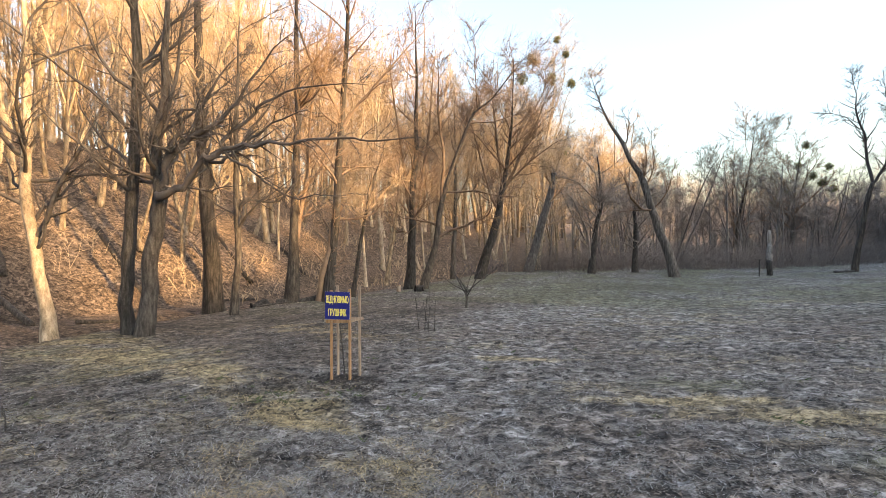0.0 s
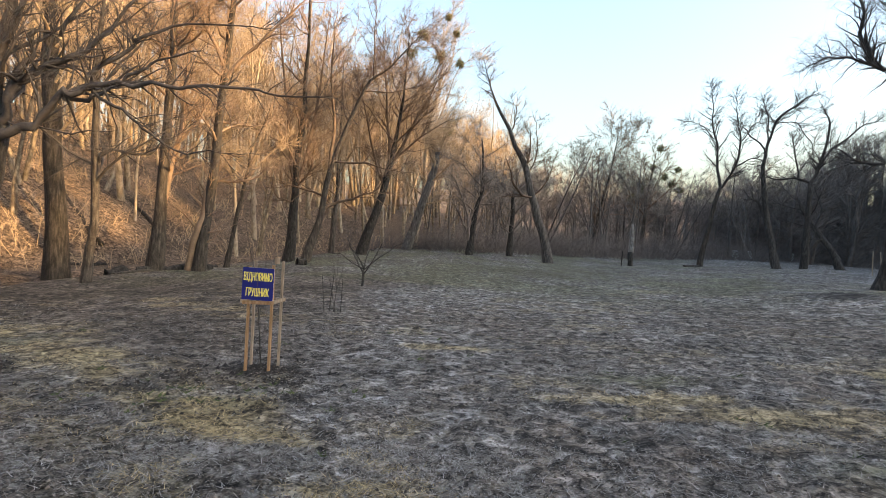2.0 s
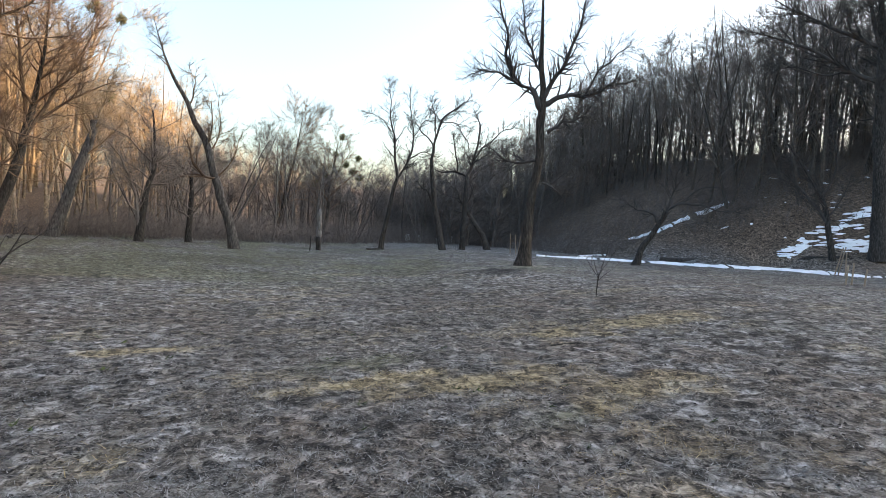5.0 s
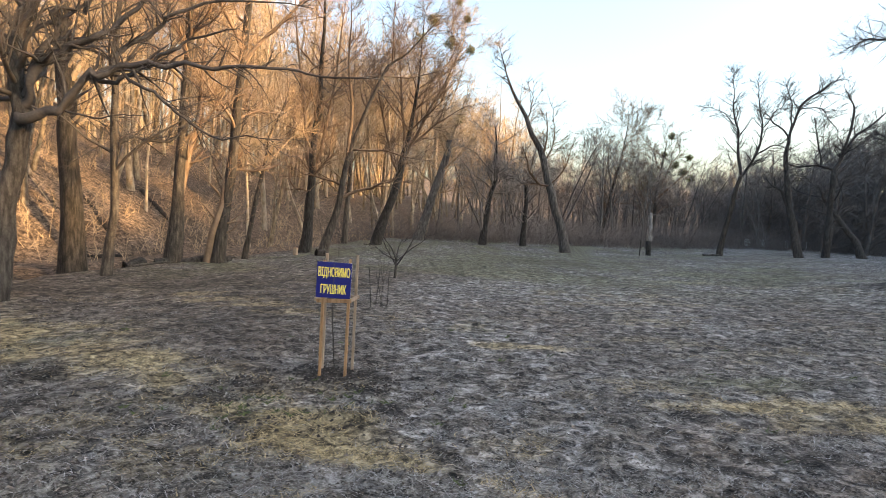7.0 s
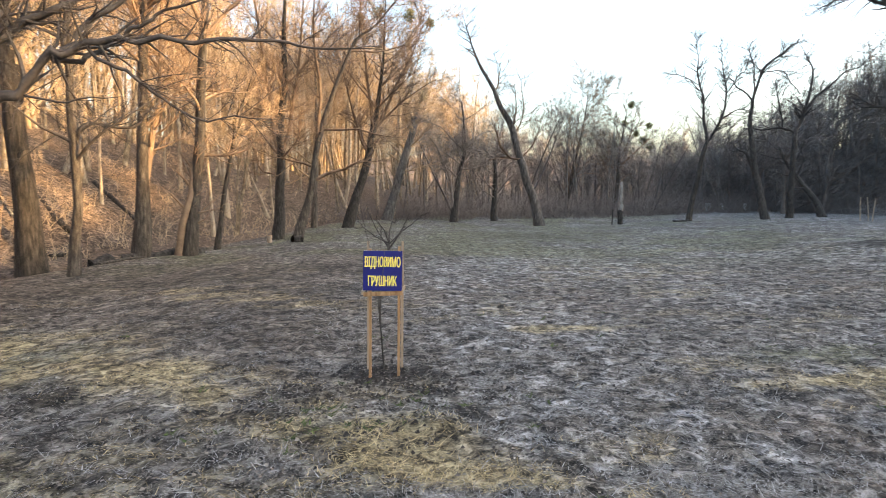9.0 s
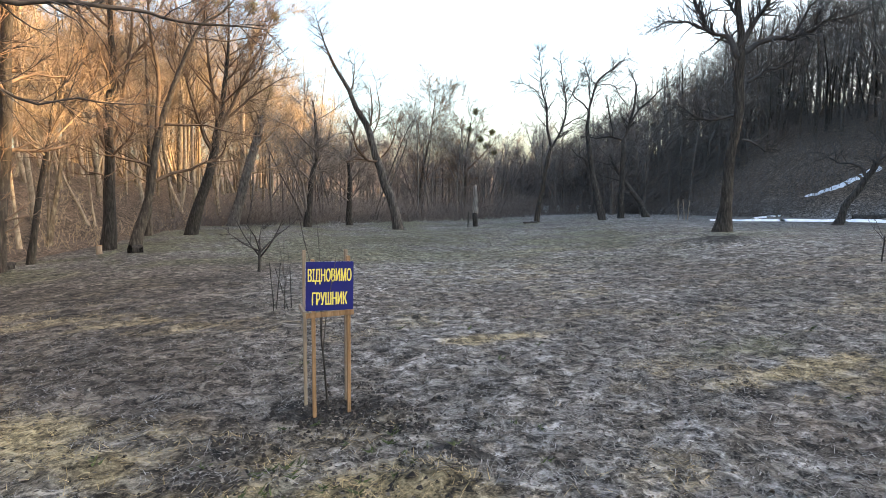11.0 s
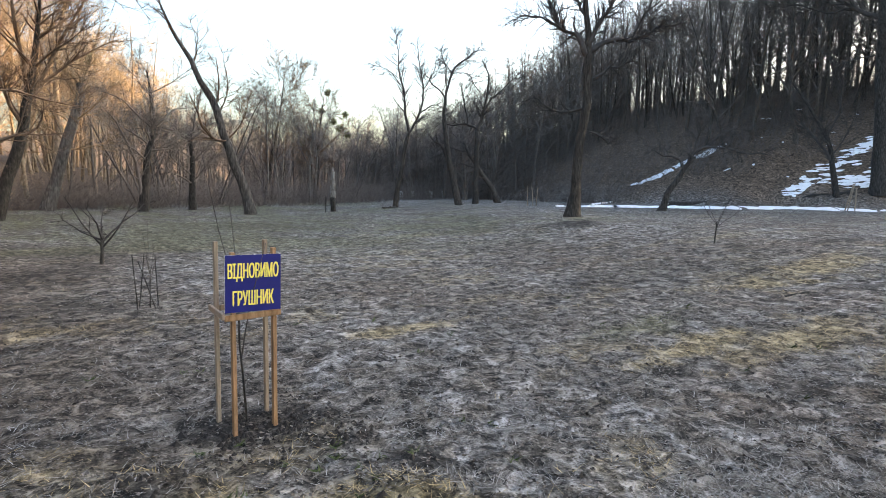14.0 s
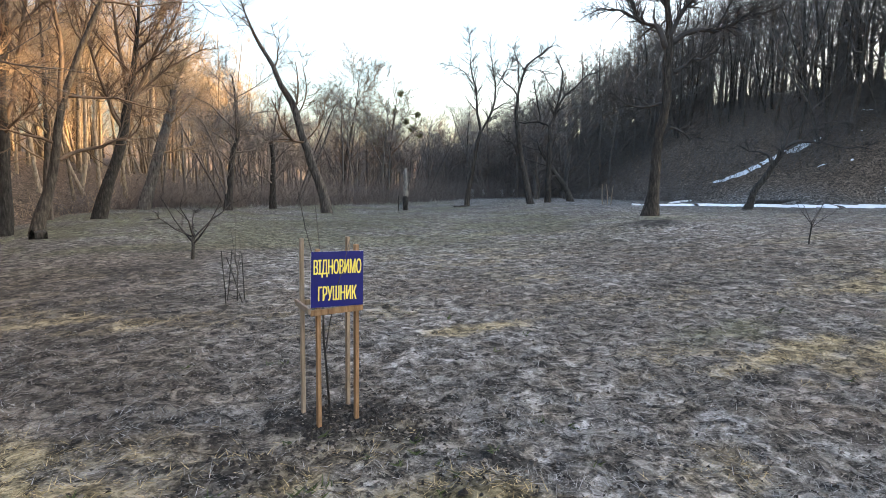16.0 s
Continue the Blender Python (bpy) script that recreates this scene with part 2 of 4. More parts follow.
BLADE = material("dead_grass_blades", [(0.05, (0.022, 0.020, 0.018)), (0.4, (0.105, 0.099, 0.090)), (0.65, (0.22, 0.215, 0.205)), (0.9, (0.37, 0.37, 0.375))], 5, bump=0, island=0.75)
STRAW_BLADE = material("yellowed_and_sunlit_blades", [(0.05, (0.05, 0.04, 0.02)), (0.4, (0.20, 0.155, 0.075)), (0.65, (0.38, 0.30, 0.155)), (0.9, (0.55, 0.45, 0.26))], 5, bump=0, island=0.7)
LEAF = material("fallen_leaves", [(0.1, (0.010, 0.008, 0.007)), (0.38, (0.045, 0.038, 0.032)), (0.65, (0.12, 0.106, 0.092)), (0.95, (0.24, 0.222, 0.204))], 9, bump=0, island=0.6)
MISTLETOE = material("mistletoe", [(0.3, (0.07, 0.07, 0.03)), (0.7, (0.2, 0.19, 0.085))], 6, bump=0, vary=0.2)
SOIL = material("dug_soil", [(0.3, (0.006, 0.005, 0.0045)), (0.7, (0.035, 0.030, 0.026))], 30, bump=0.3)
WEED = material("green_weeds", [(0.2, (0.02, 0.032, 0.010)), (0.8, (0.07, 0.09, 0.03))], 8, bump=0, island=0.5)
CONCRETE = material("pale_concrete", [(0.3, (0.4, 0.4, 0.4)), (0.7, (0.6, 0.6, 0.6))], 3, bump=0.3)
GROUND = ground_material()


# ---- building helpers ----
def part(name, bm, mat, parent=None, label=""):
    """Links a bmesh, a Wood or a mesh as one object."""
    if isinstance(bm, bpy.types.Mesh):
        me = bm
    elif isinstance(bm, Wood):
        me = bm.mesh(name)
    else:
        me = bpy.data.meshes.new(name)
        bm.to_mesh(me)
        bm.free()
    if not me.materials:
        me.materials.append(mat)
    ob = new(name, me)
    ob.parent = parent
    return tagged(ob, label)


class Wood:
    """Gathers tapered tubes and cones into one mesh."""

    def __init__(self):
        self.v, self.f, self.count = [], [], 0

    def tube(self, pts, radii, sides, lumpy=0.0, rng=None):
        pts = np.asarray(pts, float)
        n = len(pts)
        axis = pts[-1] - pts[0]
        axis = axis / (np.linalg.norm(axis) + 1e-9)
        u = np.cross(axis, (0.31, 0.95, 0.05) if abs(axis[1]) < 0.9 else (1, 0, 0))
        u /= np.linalg.norm(u)
        w = np.cross(axis, u)
        a = np.arange(sides) * 2 * math.pi / sides
        ring = np.cos(a)[:, None] * u + np.sin(a)[:, None] * w
        r = np.repeat(np.asarray(radii, float)[:, None], sides, 1)
        if lumpy:
            r = r * (1 + lumpy * (rng.random((n, sides)) - 0.5) + 0.6 * lumpy * np.sin(3 * a + 1)[None])
        self.v.append((pts[:, None, :] + r[:, :, None] * ring[None]).reshape(-1, 3))
        base = self.count
        for i in range(n - 1):
            o = base + i * sides
            for k in range(sides):
                j = (k + 1) % sides
                self.f.append((o + k, o + j, o + sides + j, o + sides + k))
        self.f.append(tuple(base + (n - 1) * sides + k for k in range(sides)))
        self.count += n * sides

    def spike(self, p, q, r):
        d = q - p
        u = np.cross(d, (0.3, 0.2, 0.93))
        u *= r / (np.linalg.norm(u) + 1e-9)
        w = np.cross(d, u)
        w *= r / (np.linalg.norm(w) + 1e-9)
        self.v.append(np.array([p + u, p - 0.5 * u + 0.87 * w, p - 0.5 * u - 0.87 * w, q]))
        o = self.count
        self.f += [(o, o + 1, o + 3), (o + 1, o + 2, o + 3), (o + 2, o, o + 3)]
        self.count += 4

    def sliver(self, p, q, r):
        u = np.cross(q - p, (0.6, -0.53, 0.6))
        u *= r / (np.linalg.norm(u) + 1e-9)
        self.v.append(np.array([p + u, p - u, q]))
        self.f.append((self.count, self.count + 1, self.count + 2))
        self.count += 3

    def mesh(self, name):
        me = bpy.data.meshes.new(name)
        me.from_pydata(np.concatenate(self.v).tolist(), [], self.f)
        me.polygons.foreach_set("use_smooth", np.ones(len(me.polygons), bool))
        me.update()
        return me


def unit(v):
    return v / (np.linalg.norm(v) + 1e-9)


def wander(start, d, length, segs, rng, wob, lift):
    pts, d = [np.asarray(start, float)], unit(np.asarray(d, float))
    for _ in range(segs):
        d = unit(d + rng.normal(0, wob, 3) + np.array((0, 0, lift)))
        pts.append(pts[-1] + d * length / segs)
    return np.array(pts)


def smooth_line(pts, per=3):
    """Catmull-Rom through the points."""
    p = np.asarray(pts, float)
    p = np.vstack([2 * p[0] - p[1], p, 2 * p[-1] - p[-2]])
    out = []
    for i in range(1, len(p) - 2):
        for k in range(per):
            t = k / per
            out.append(0.5 * (2 * p[i] + (p[i + 1] - p[i - 1]) * t + (2 * p[i - 1] - 5 * p[i] + 4 * p[i + 1] - p[i + 2]) * t * t
                              + (3 * p[i] - p[i - 1] - 3 * p[i + 1] + p[i + 2]) * t ** 3))
    out.append(p[-2])
    return np.array(out)


def along(path, t):
    """The place and the way at the share t of a path."""
    k = min(int(t * (len(path) - 1)), len(path) - 2)
    f = t * (len(path) - 1) - k
    return path[k] * (1 - f) + path[k + 1] * f, unit(path[k + 1] - path[k])


def sprout(crown, path, r0, r1, rng, subs, sub_len, twigs, twig_len, twig_r, bare=0.2, lift=0.08, wob=0.16, open_=0.9, deep=True):
    """Side branches along a limb, each with its twigs."""
    for _ in range(subs):
        t = bare + (1 - bare) * rng.random() ** 0.8
        p, d = along(path, t)
        r = max((r0 + (r1 - r0) * t) * 0.55, twig_r * 1.5)
        side = unit(np.cross(d, rng.normal(0, 1, 3)))
        go = unit(d * (1.2 - 0.5 * open_) + side * open_ + np.array((0, 0, 0.15)))
        ln = sub_len * (0.5 + 0.8 * rng.random()) * (1.1 - 0.6 * t)
        if deep:
            sub = wander(p, go, ln, 3, rng, wob, lift)
            crown.tube(sub, np.linspace(r, twig_r, 4), 3)
        else:
            sub = np.array((p, p + unit(go + np.array((0, 0, lift))) * ln))
            crown.spike(sub[0], sub[1], r)
        for _ in range(twigs):
            tt = 0.1 + 0.9 * rng.random()
            q, dd = along(sub, tt)
            g2 = unit(dd * 0.9 + rng.normal(0, 0.5, 3) + np.array((0, 0, lift)))
            l2 = twig_len * (0.5 + rng.random())
            if deep:
                crown.spike(q, q + g2 * l2, twig_r)
                for _ in range(4):
                    mid = q + g2 * l2 * rng.uniform(0.2, 0.9)
                    crown.sliver(mid, mid + unit(g2 + rng.normal(0, 0.5, 3)) * l2 * 0.6, twig_r * 0.7)
            else:
                crown.sliver(q, q + g2 * l2, twig_r)


def tree(name, x, y, trunk, limbs, seed, bark, twig, label, twigs=(11, 8), sub_len=1.3, twig_len=0.5, twig_r=0.007, lift=0.08, wob=0.18, auto=0, sink=0.15, group="", flare=1.25, top_spray=True, slim=0.85, tilt=0.0):
    """A bare tree whose trunk and main limbs are given as lines of (across the view, up, away, radius)."""
    rng = np.random.default_rng(seed)
    z = ground_z(x, y)
    way = unit(np.array((x + 1.0, y - 1.5, 0)))
    right = np.array((way[1], -way[0], 0))
    turn = lambda p: np.stack([right * (a + tilt * b) + np.array((0, 0, 1)) * b + way * c for a, b, c in p])
    holder = tagged(new(name), label, "tree", group)
    holder.location = (x, y, z)
    body, crown = Wood(), Wood()

    def strand(rows, is_trunk):
        rows = np.asarray(rows, float)
        line = smooth_line(turn(rows[:, :3]), 4)
        radii = smooth_line(np.repeat(rows[:, 3:], 3, 1), 4)[:, 0] * slim
        kinks = rng.normal(0, 0.022 if is_trunk else 0.04, (len(line), 3))
        kinks[1:-1] += 0.5 * (kinks[:-2] + kinks[2:])
        line[1:-1] += kinks[1:-1] * (1 + 2 * radii[1:-1, None])
        return line, np.maximum(radii, 0.006)

    line, radii = strand(trunk, True)
    line[0, 2] -= sink
    body.tube(line, radii * np.concatenate([[flare, (flare + 2) / 3], np.ones(len(radii) - 2)]), 12, 0.12, rng)
    spread = [(line, radii, 0.55)]
    for rows in limbs:
        ln, rd = strand(rows, False)
        crown.tube(ln, rd, 7, 0.1, rng)
        spread.append((ln, rd, 0.12))
    for _ in range(2 * auto):
        t = 0.28 + 0.72 * rng.random()
        p, d = along(line, t)
        r = float(np.interp(t, np.linspace(0, 1, len(radii)), radii)) * 0.5
        side = unit(np.cross(d, rng.normal(0, 1, 3)))
        ln = wander(p, d * 0.45 + side * 0.9 + np.array((0, 0, 0.1)), sub_len * (1.1 + 1.7 * rng.random()), 5, rng, wob, lift * 1.2)
        rd = np.linspace(min(r, 0.06), 0.01, 6)
        crown.tube(ln, rd, 5)
        spread.append((ln, rd, 0.15))
    for i, (ln, rd, bare) in enumerate(spread):
        if i == 0 and not top_spray:
            continue
        size = float(np.linalg.norm(np.diff(ln, axis=0), axis=1).sum())
        sprout(crown, ln, rd[0], rd[-1], rng, max(2, int(twigs[0] * size * (0.35 if i == 0 else 1) / 2)), sub_len, twigs[1], twig_len, twig_r, bare, lift, wob)
    part("trunk", body, bark, holder)
    if crown.v:
        part("crown", crown, twig, holder)
    return holder


def wild_tree(height, girth, seed, leaders=4, limbs=5, subs=5, twigs=13, fork=0.42, reach=0.2, twig_r=0.009, lean=0.04, stems=1, bare_bole=0.5):
    """Trunk and crown meshes of one tree of the wood: a clean bole that forks into leaders."""
    rng = np.random.default_rng(seed)
    body, crown = Wood(), Wood()
    for s in range(stems):
        off = np.array((rng.normal(0, 0.25), rng.normal(0, 0.25), 0)) * (stems > 1)
        d = np.array((rng.normal(0, lean + 0.12 * (stems > 1)), rng.normal(0, lean + 0.12 * (stems > 1)), 1))
        h = height * (1 - 0.2 * s * rng.random())
        line = wander(off + np.array((0, 0, -0.3)), d, h, 8, rng, 0.05, 0.03)
        rad = girth * (1 - 0.25 * s) * np.linspace(1, 0.08, 9) ** 0.8
        rad[0] *= 1.3
        body.tube(line, rad, 8, 0.1, rng)
        strands = [(line, rad[0], bare_bole)]
        for _ in range(leaders // stems):
            t = rng.uniform(fork, 0.75)
            p, dd = along(line, t)
            r = float(np.interp(t, np.linspace(0, 1, 9), rad)) * 0.65
            side = unit(np.cross(dd, rng.normal(0, 1, 3)))
            ln = wander(p, dd + side * rng.uniform(0.35, 0.8), h * (1.0 - t) * rng.uniform(0.75, 1.05), 5, rng, 0.10, 0.05)
            crown.tube(ln, np.linspace(r, 0.015, 6), 4)
            strands.append((ln, r, 0.1))
        for ln0, r0, bare in strands:
            for _ in range(limbs):
                t = bare + (1 - bare) * rng.random()
                p, dd = along(ln0, t)
                side = unit(np.cross(dd, rng.normal(0, 1, 3)))
                r = max(r0 * (1 - t) * 0.45, 0.014)
                ln = wander(p, dd * 0.42 + side * 0.9, height * reach * (1.2 - 0.7 * t) * rng.uniform(0.6, 1.3), 3, rng, 0.2, 0.06)
                crown.tube(ln, np.linspace(r, 0.01, 4), 3)
                sprout(crown, ln, r, 0.01, rng, subs, height * reach * 0.5, twigs, height * reach * 0.24, twig_r, 0.25, 0.05, 0.22, deep=False)
    return body.mesh("trunk"), crown.mesh("crown")


# ---- the ground sheet ----
def spaced(lo, hi, fine, outer, growth=1.13):
    xs = list(np.arange(lo, hi + 1e-6, fine))
    s = fine
    while xs[-1] < outer:
        s = min(s * growth, 25)
        xs.append(xs[-1] + s)
    s = fine
    while xs[0] > -outer:
        s = min(s * growth, 25)
        xs.insert(0, xs[0] - s)
    return np.array(xs)


def straw_and_sun_field(x, y):
    """How yellow the grass is, painted sun streaks included, the share of that in the long band, and how far across the
    band a place lies.
    """
    n1, n2 = fbm(x, y, 1.6, 61), fbm(x, y, 0.35, 71)
    # a ragged band of yellowed grass that crosses the meadow past the sign
    mid = np.interp(x, [-9, -7.1, -4.4, -2.6, -2.0, -1.2, -0.5, 0.4], [10.6, 9.4, 7.8, 6.5, 5.85, 5.1, 4.4, 3.6]) + 0.8 * (n1 - 0.5)
    wide = np.interp(x, [-9, -5.6, -3.5, -1.5, 0.4], [1.8, 1.3, 0.8, 0.6, 0.7])
    off = (y - mid) / wide
    band = np.clip(1.35 - np.abs(off) + 1.6 * (n2 - 0.5), 0, 1) * step(0.9, 0.1, x)
    straw_and_sun = np.zeros(len(x))
    # yellow spots that paint streaks of low sun onto the grass
    for cx, cy, rx, ry in ((2.9, 6.2, 0.8, 0.25), (4.1, 5.65, 1.1, 0.35), (5.3, 4.5, 1.1, 0.4), (-5.3, 13.0, 0.9, 0.35), (-4.3, 12.1, 0.9, 0.35), (-3.3, 11.3, 0.8, 0.3), (-2.5, 10.7, 0.6, 0.25), (8.2, 7.2, 2.0, 0.5), (0.9, 8.6, 0.8, 0.2)):
        straw_and_sun = np.maximum(straw_and_sun, 1.3 - np.hypot((x - cx) / rx, (y - cy) / ry) + 2.2 * (n2 - 0.5))
    straw_and_sun = np.clip(straw_and_sun * 1.2, 0, 1) * 0.78
    straw_and_sun = np.maximum(straw_and_sun, 0.8 * band * step(0.36, 0.56, fbm(x, y * 1.4, 0.8, 141)))
    straw_and_sun = np.maximum(straw_and_sun, 0.3 * step(0.56, 0.66, fbm(x * 0.6, y * 1.4, 1.1, 143)) * step(0.4, 0.55, n2) * (1 - step(16, 24, y)))
    return straw_and_sun, band, off


def build_ground():
    xs, ys = spaced(-7, 8, 0.05, 600), spaced(1.6, 12, 0.05, 600, 1.10)
    gx, gy = np.meshgrid(xs, ys)
    gz = land(gx, gy) + near_relief(gx, gy)
    nx, ny = len(xs), len(ys)
    verts = np.stack([gx, gy, gz], -1).reshape(-1, 3)
    i = np.arange(nx * ny).reshape(ny, nx)
    quads = np.stack([i[:-1, :-1], i[:-1, 1:], i[1:, 1:], i[1:, :-1]], -1).reshape(-1, 4)
    me = bpy.data.meshes.new("ground")
    me.from_pydata(verts.tolist(), [], quads.tolist())
    me.polygons.foreach_set("use_smooth", np.ones(len(quads), bool))
    x, y = verts[:, 0], verts[:, 1]
    n1, n2, n3 = fbm(x, y, 1.6, 61), fbm(x, y, 0.35, 71), fbm(x, y, 5, 81)
    soil = np.zeros(len(x))
    for cx, cy, r in ((-1.39, 6.95, 0.48), (-2.15, 6.5, 0.3), (-1.02, 5.6, 0.28), (-1.1, 6.6, 0.3), (-2.35, 6.0, 0.3), (-3.1, 6.5, 0.3), (-4.3, 6.7, 0.3), (-1.6, 5.35, 0.35), (-0.75, 5.9, 0.22), (12.0, 15.5, 0.9)):
        soil = np.maximum(soil, 1.25 - np.hypot(x - cx, y - cy) / r + 1.1 * (n2 - 0.5))
    soil = np.clip(soil * 1.6, 0, 1) * 0.92
    soil = np.maximum(soil, 0.8 * step(0.575, 0.66, fbm(x, y, 0.28, 77)) * step(0.35, 0.6, n1) * (1 - 0.75 * step(7, 13, y)))
    straw_and_sun, band, off = straw_and_sun_field(x, y)
    green = 0.8 * step(0.52, 0.68, fbm(x, y, 2.4, 91)) * step(0.35, 0.6, n2) * (0.2 + 0.8 * step(15, 25, y) * (1 - step(12, 20, x)))
    for cx, cy, rx, ry in ((-5.6, 7.4, 1.8, 1.0), (-4.6, 5.0, 1.0, 0.6), (-1.6, 5.6, 0.8, 0.3), (4.0, 4.3, 0.8, 0.35), (3.2, 7.0, 1.0, 0.3), (4.0, 26.0, 8.0, 5.0)):
        green = np.maximum(green, np.clip(1.2 - np.hypot((x - cx) / rx, (y - cy) / ry) + 1.6 * (n2 - 0.5), 0, 1) * 0.65)
    green = np.maximum(green, 0.65 * step(0.42, 0.58, fbm(x, y * 2, 3.0, 131)) * step(12, 20, y) * (1 - step(16, 24, x)))
    green = np.maximum(green, 0.6 * band * step(-2.5, -5.0, x) * step(0.45, 0.6, fbm(x, y * 1.5, 1.0, 151)))
    # frost lies on the open meadow; the ground towards the ditch is bare, dark and leafy
    beyond = step(-0.4, -3.4, x + 2.2 * (n1 - 0.5) - 0.12 * (y - 7)) * step(0.2, 1.4, off) * (1 - step(15, 22, y))
    frost = np.clip(0.95 * (0.45 + 0.55 * step(0.3, 0.55, n3)) * (1 - 0.85 * beyond) * (1 - 0.5 * step(-1.5, -5.0, x)), 0, 1)
    soil = np.maximum(soil, beyond * (0.12 + 0.45 * step(0.42, 0.6, fbm(x, y, 0.7, 123)))) * (1 - straw_and_sun)
    soil = np.maximum(soil, 0.45 * step(-0.3, -1.3, off) * step(1.5, -1.5, x) * step(0.35, 0.55, fbm(x, y, 0.5, 127)) * (1 - straw_and_sun))
    b = bank_x(y)
    litter = np.clip(step(1.2, -1.2, x - b + 3 * (n2 - 0.5)) + step(-2.0, 1.0, x - right_foot(y) + 3 * (n2 - 0.5)) + step(50, 58, y + 4 * n1), 0, 1)
    litter = np.maximum(litter, 0.35 * beyond)
    litter = np.maximum(litter, 0.4 * step(0.47, 0.62, fbm(x, y, 2.6, 161)) * step(0.36, 0.56, n2) * (1 - step(10, 15, y)))
    for name, values in (("soil", soil), ("straw_and_sun", straw_and_sun), ("green", green), ("frost", frost), ("litter", litter)):
        me.attributes.new(name, "FLOAT", "POINT").data.foreach_set("value", values.astype(np.float32))
    me.materials.append(GROUND)
    return tagged(new("ground", me), "frosted dead grass meadow between leaf-littered wooded slopes", "ground", kind="structure")


build_ground()


def drape(name, rows, label, lift=0.2, edge=0.45, seed=5, breaks=0.0):
    """A strip of old snow laid on the land along (x, y, half width) rows, with a ragged edge."""
    rows = np.asarray(rows, float)
    line = smooth_line(np.column_stack([rows[:, :2], np.zeros(len(rows))]), 22)
    half = smooth_line(np.repeat(rows[:, 2:], 3, 1), 22)[:, 0]
    d = np.gradient(line[:, :2], axis=0)
    d /= np.linalg.norm(d, axis=1)[:, None]
    side = np.column_stack([-d[:, 1], d[:, 0]])
    verts, faces, across = [], [], 7
    for i, (p, s, h) in enumerate(zip(line, side, half)):
        a = h * (1 + edge * (2 * (vnoise(i * 0.23, 0.0, 1.0, seed) - 0.5) + 1.5 * (vnoise(i * 0.9, 5.0, 1.0, seed + 3) - 0.5)))
        c = h * (1 + edge * (2 * (vnoise(i * 0.23, 9.0, 1.0, seed + 1) - 0.5) + 1.5 * (vnoise(i * 0.9, 7.0, 1.0, seed + 4) - 0.5)))
        for k in range(across):
            t = k / (across - 1)
            q = p[:2] + s * (-a + (a + c) * t)
            top = lift * (1 - abs(2 * t - 1) ** 3) - 0.04 * (abs(2 * t - 1) > 0.99)
            verts.append((q[0], q[1], float(land(q[0], q[1])) + top * (0.4 + 1.3 * float(fbm(q[0], q[1], 1.6, seed))) + 0.04 * (float(fbm(q[0], q[1], 0.5, seed)) - 0.4)))
    for i in range(len(line) - 1):
        if breaks and vnoise(i * 0.45, 3.0, 1.0, seed + 7) < breaks:
            continue
        for k in range(across - 1):
            o = i * across + k
            faces.append((o, o + 1, o + across + 1, o + across))
    me = bpy.data.meshes.new(name)
    me.from_pydata(verts, [], faces)
    me.polygons.foreach_set("use_smooth", np.ones(len(me.polygons), bool))
    me.materials.append(SNOW)
    return tagged(new(name, me), label, "snow", kind="stuff")


drape("snow_path", [(24.5, 27.8, 0.04), (26.5, 27.0, 0.3), (28.5, 26.1, 0.7), (30.5, 25.0, 1.1), (33.6, 22.8, 1.8), (36.0, 20.4, 1.8), (38.6, 17.8, 1.8), (41.2, 14.0, 1.8), (46, 8, 2.0), (54, 0, 2.2)], "strip of old trodden snow along the foot of the hill", edge=0.55, lift=0.11, breaks=0.1)
drape("snow_track", [(30.0, 29.4, 0.12), (34.0, 31.2, 0.18), (37.7, 32.5, 0.22), (39.7, 30.8, 0.3), (41.8, 29.7, 0.34), (43.8, 28.7, 0.3), (45.5, 28.0, 0.15)], "thin slanting track of old snow up the slope", seed=9, breaks=0.28, lift=0.1)


def snow_patches():
    """Ragged flakes strewn along two bands that climb the slope, and a few strays."""
    rng = np.random.default_rng(14)
    verts, faces = [], []
    for k in range(340):
        t = rng.random()
        if k < 110:
            x, y = np.interp(t, [0, .5, 1], [39.8, 45.5, 52.5]) + rng.normal(0, .5), np.interp(t, [0, .5, 1], [20.8, 19.5, 18.3]) + rng.normal(0, .35)
        elif k < 210:
            x, y = np.interp(t, [0, .5, 1], [41.5, 44.5, 49.5]) + rng.normal(0, .6), np.interp(t, [0, .5, 1], [18.7, 17.3, 15.8]) + rng.normal(0, .35)
        elif k < 280:
            x, y = 45.6 + rng.normal(0, 1.3), 15.4 + rng.normal(0, .8)
        else:
            x, y = rng.uniform(40, 56), rng.uniform(9, 28)
        if x < float(right_foot(y)) + 0.4:
            continue
        a, b, n = rng.uniform(0.15, 0.6) * (1 if k < 280 else 0.6), rng.uniform(0.06, 0.17) * (1 if k < 280 else 0.6), 11
        o = len(verts)
        verts.append((x, y, float(land(x, y)) + 0.10))
        for j in range(n):
            w = 2 * math.pi * j / n
            r = rng.uniform(0.6, 1.2)
            u, v = a * r * math.cos(w), b * r * math.sin(w)
            px, py = x + 0.66 * u + 0.75 * v, y - 0.75 * u + 0.66 * v
            verts.append((px, py, float(land(px, py)) + 0.02))
        faces += [(o, o + 1 + j, o + 1 + (j + 1) % n) for j in range(n)]
    me = bpy.data.meshes.new("snow_patches")
    me.from_pydata(verts, [], faces)
    me.materials.append(SNOW)
    return tagged(new("snow_patches", me), "ragged patches of old snow on the slope", "snow", kind="stuff")


snow_patches()


# ---- trees of the meadow and its edge ----
def V(*rows):
    return [tuple(r) if len(r) == 4 else (r[0], r[1], 0.0, r[2]) for r in rows]


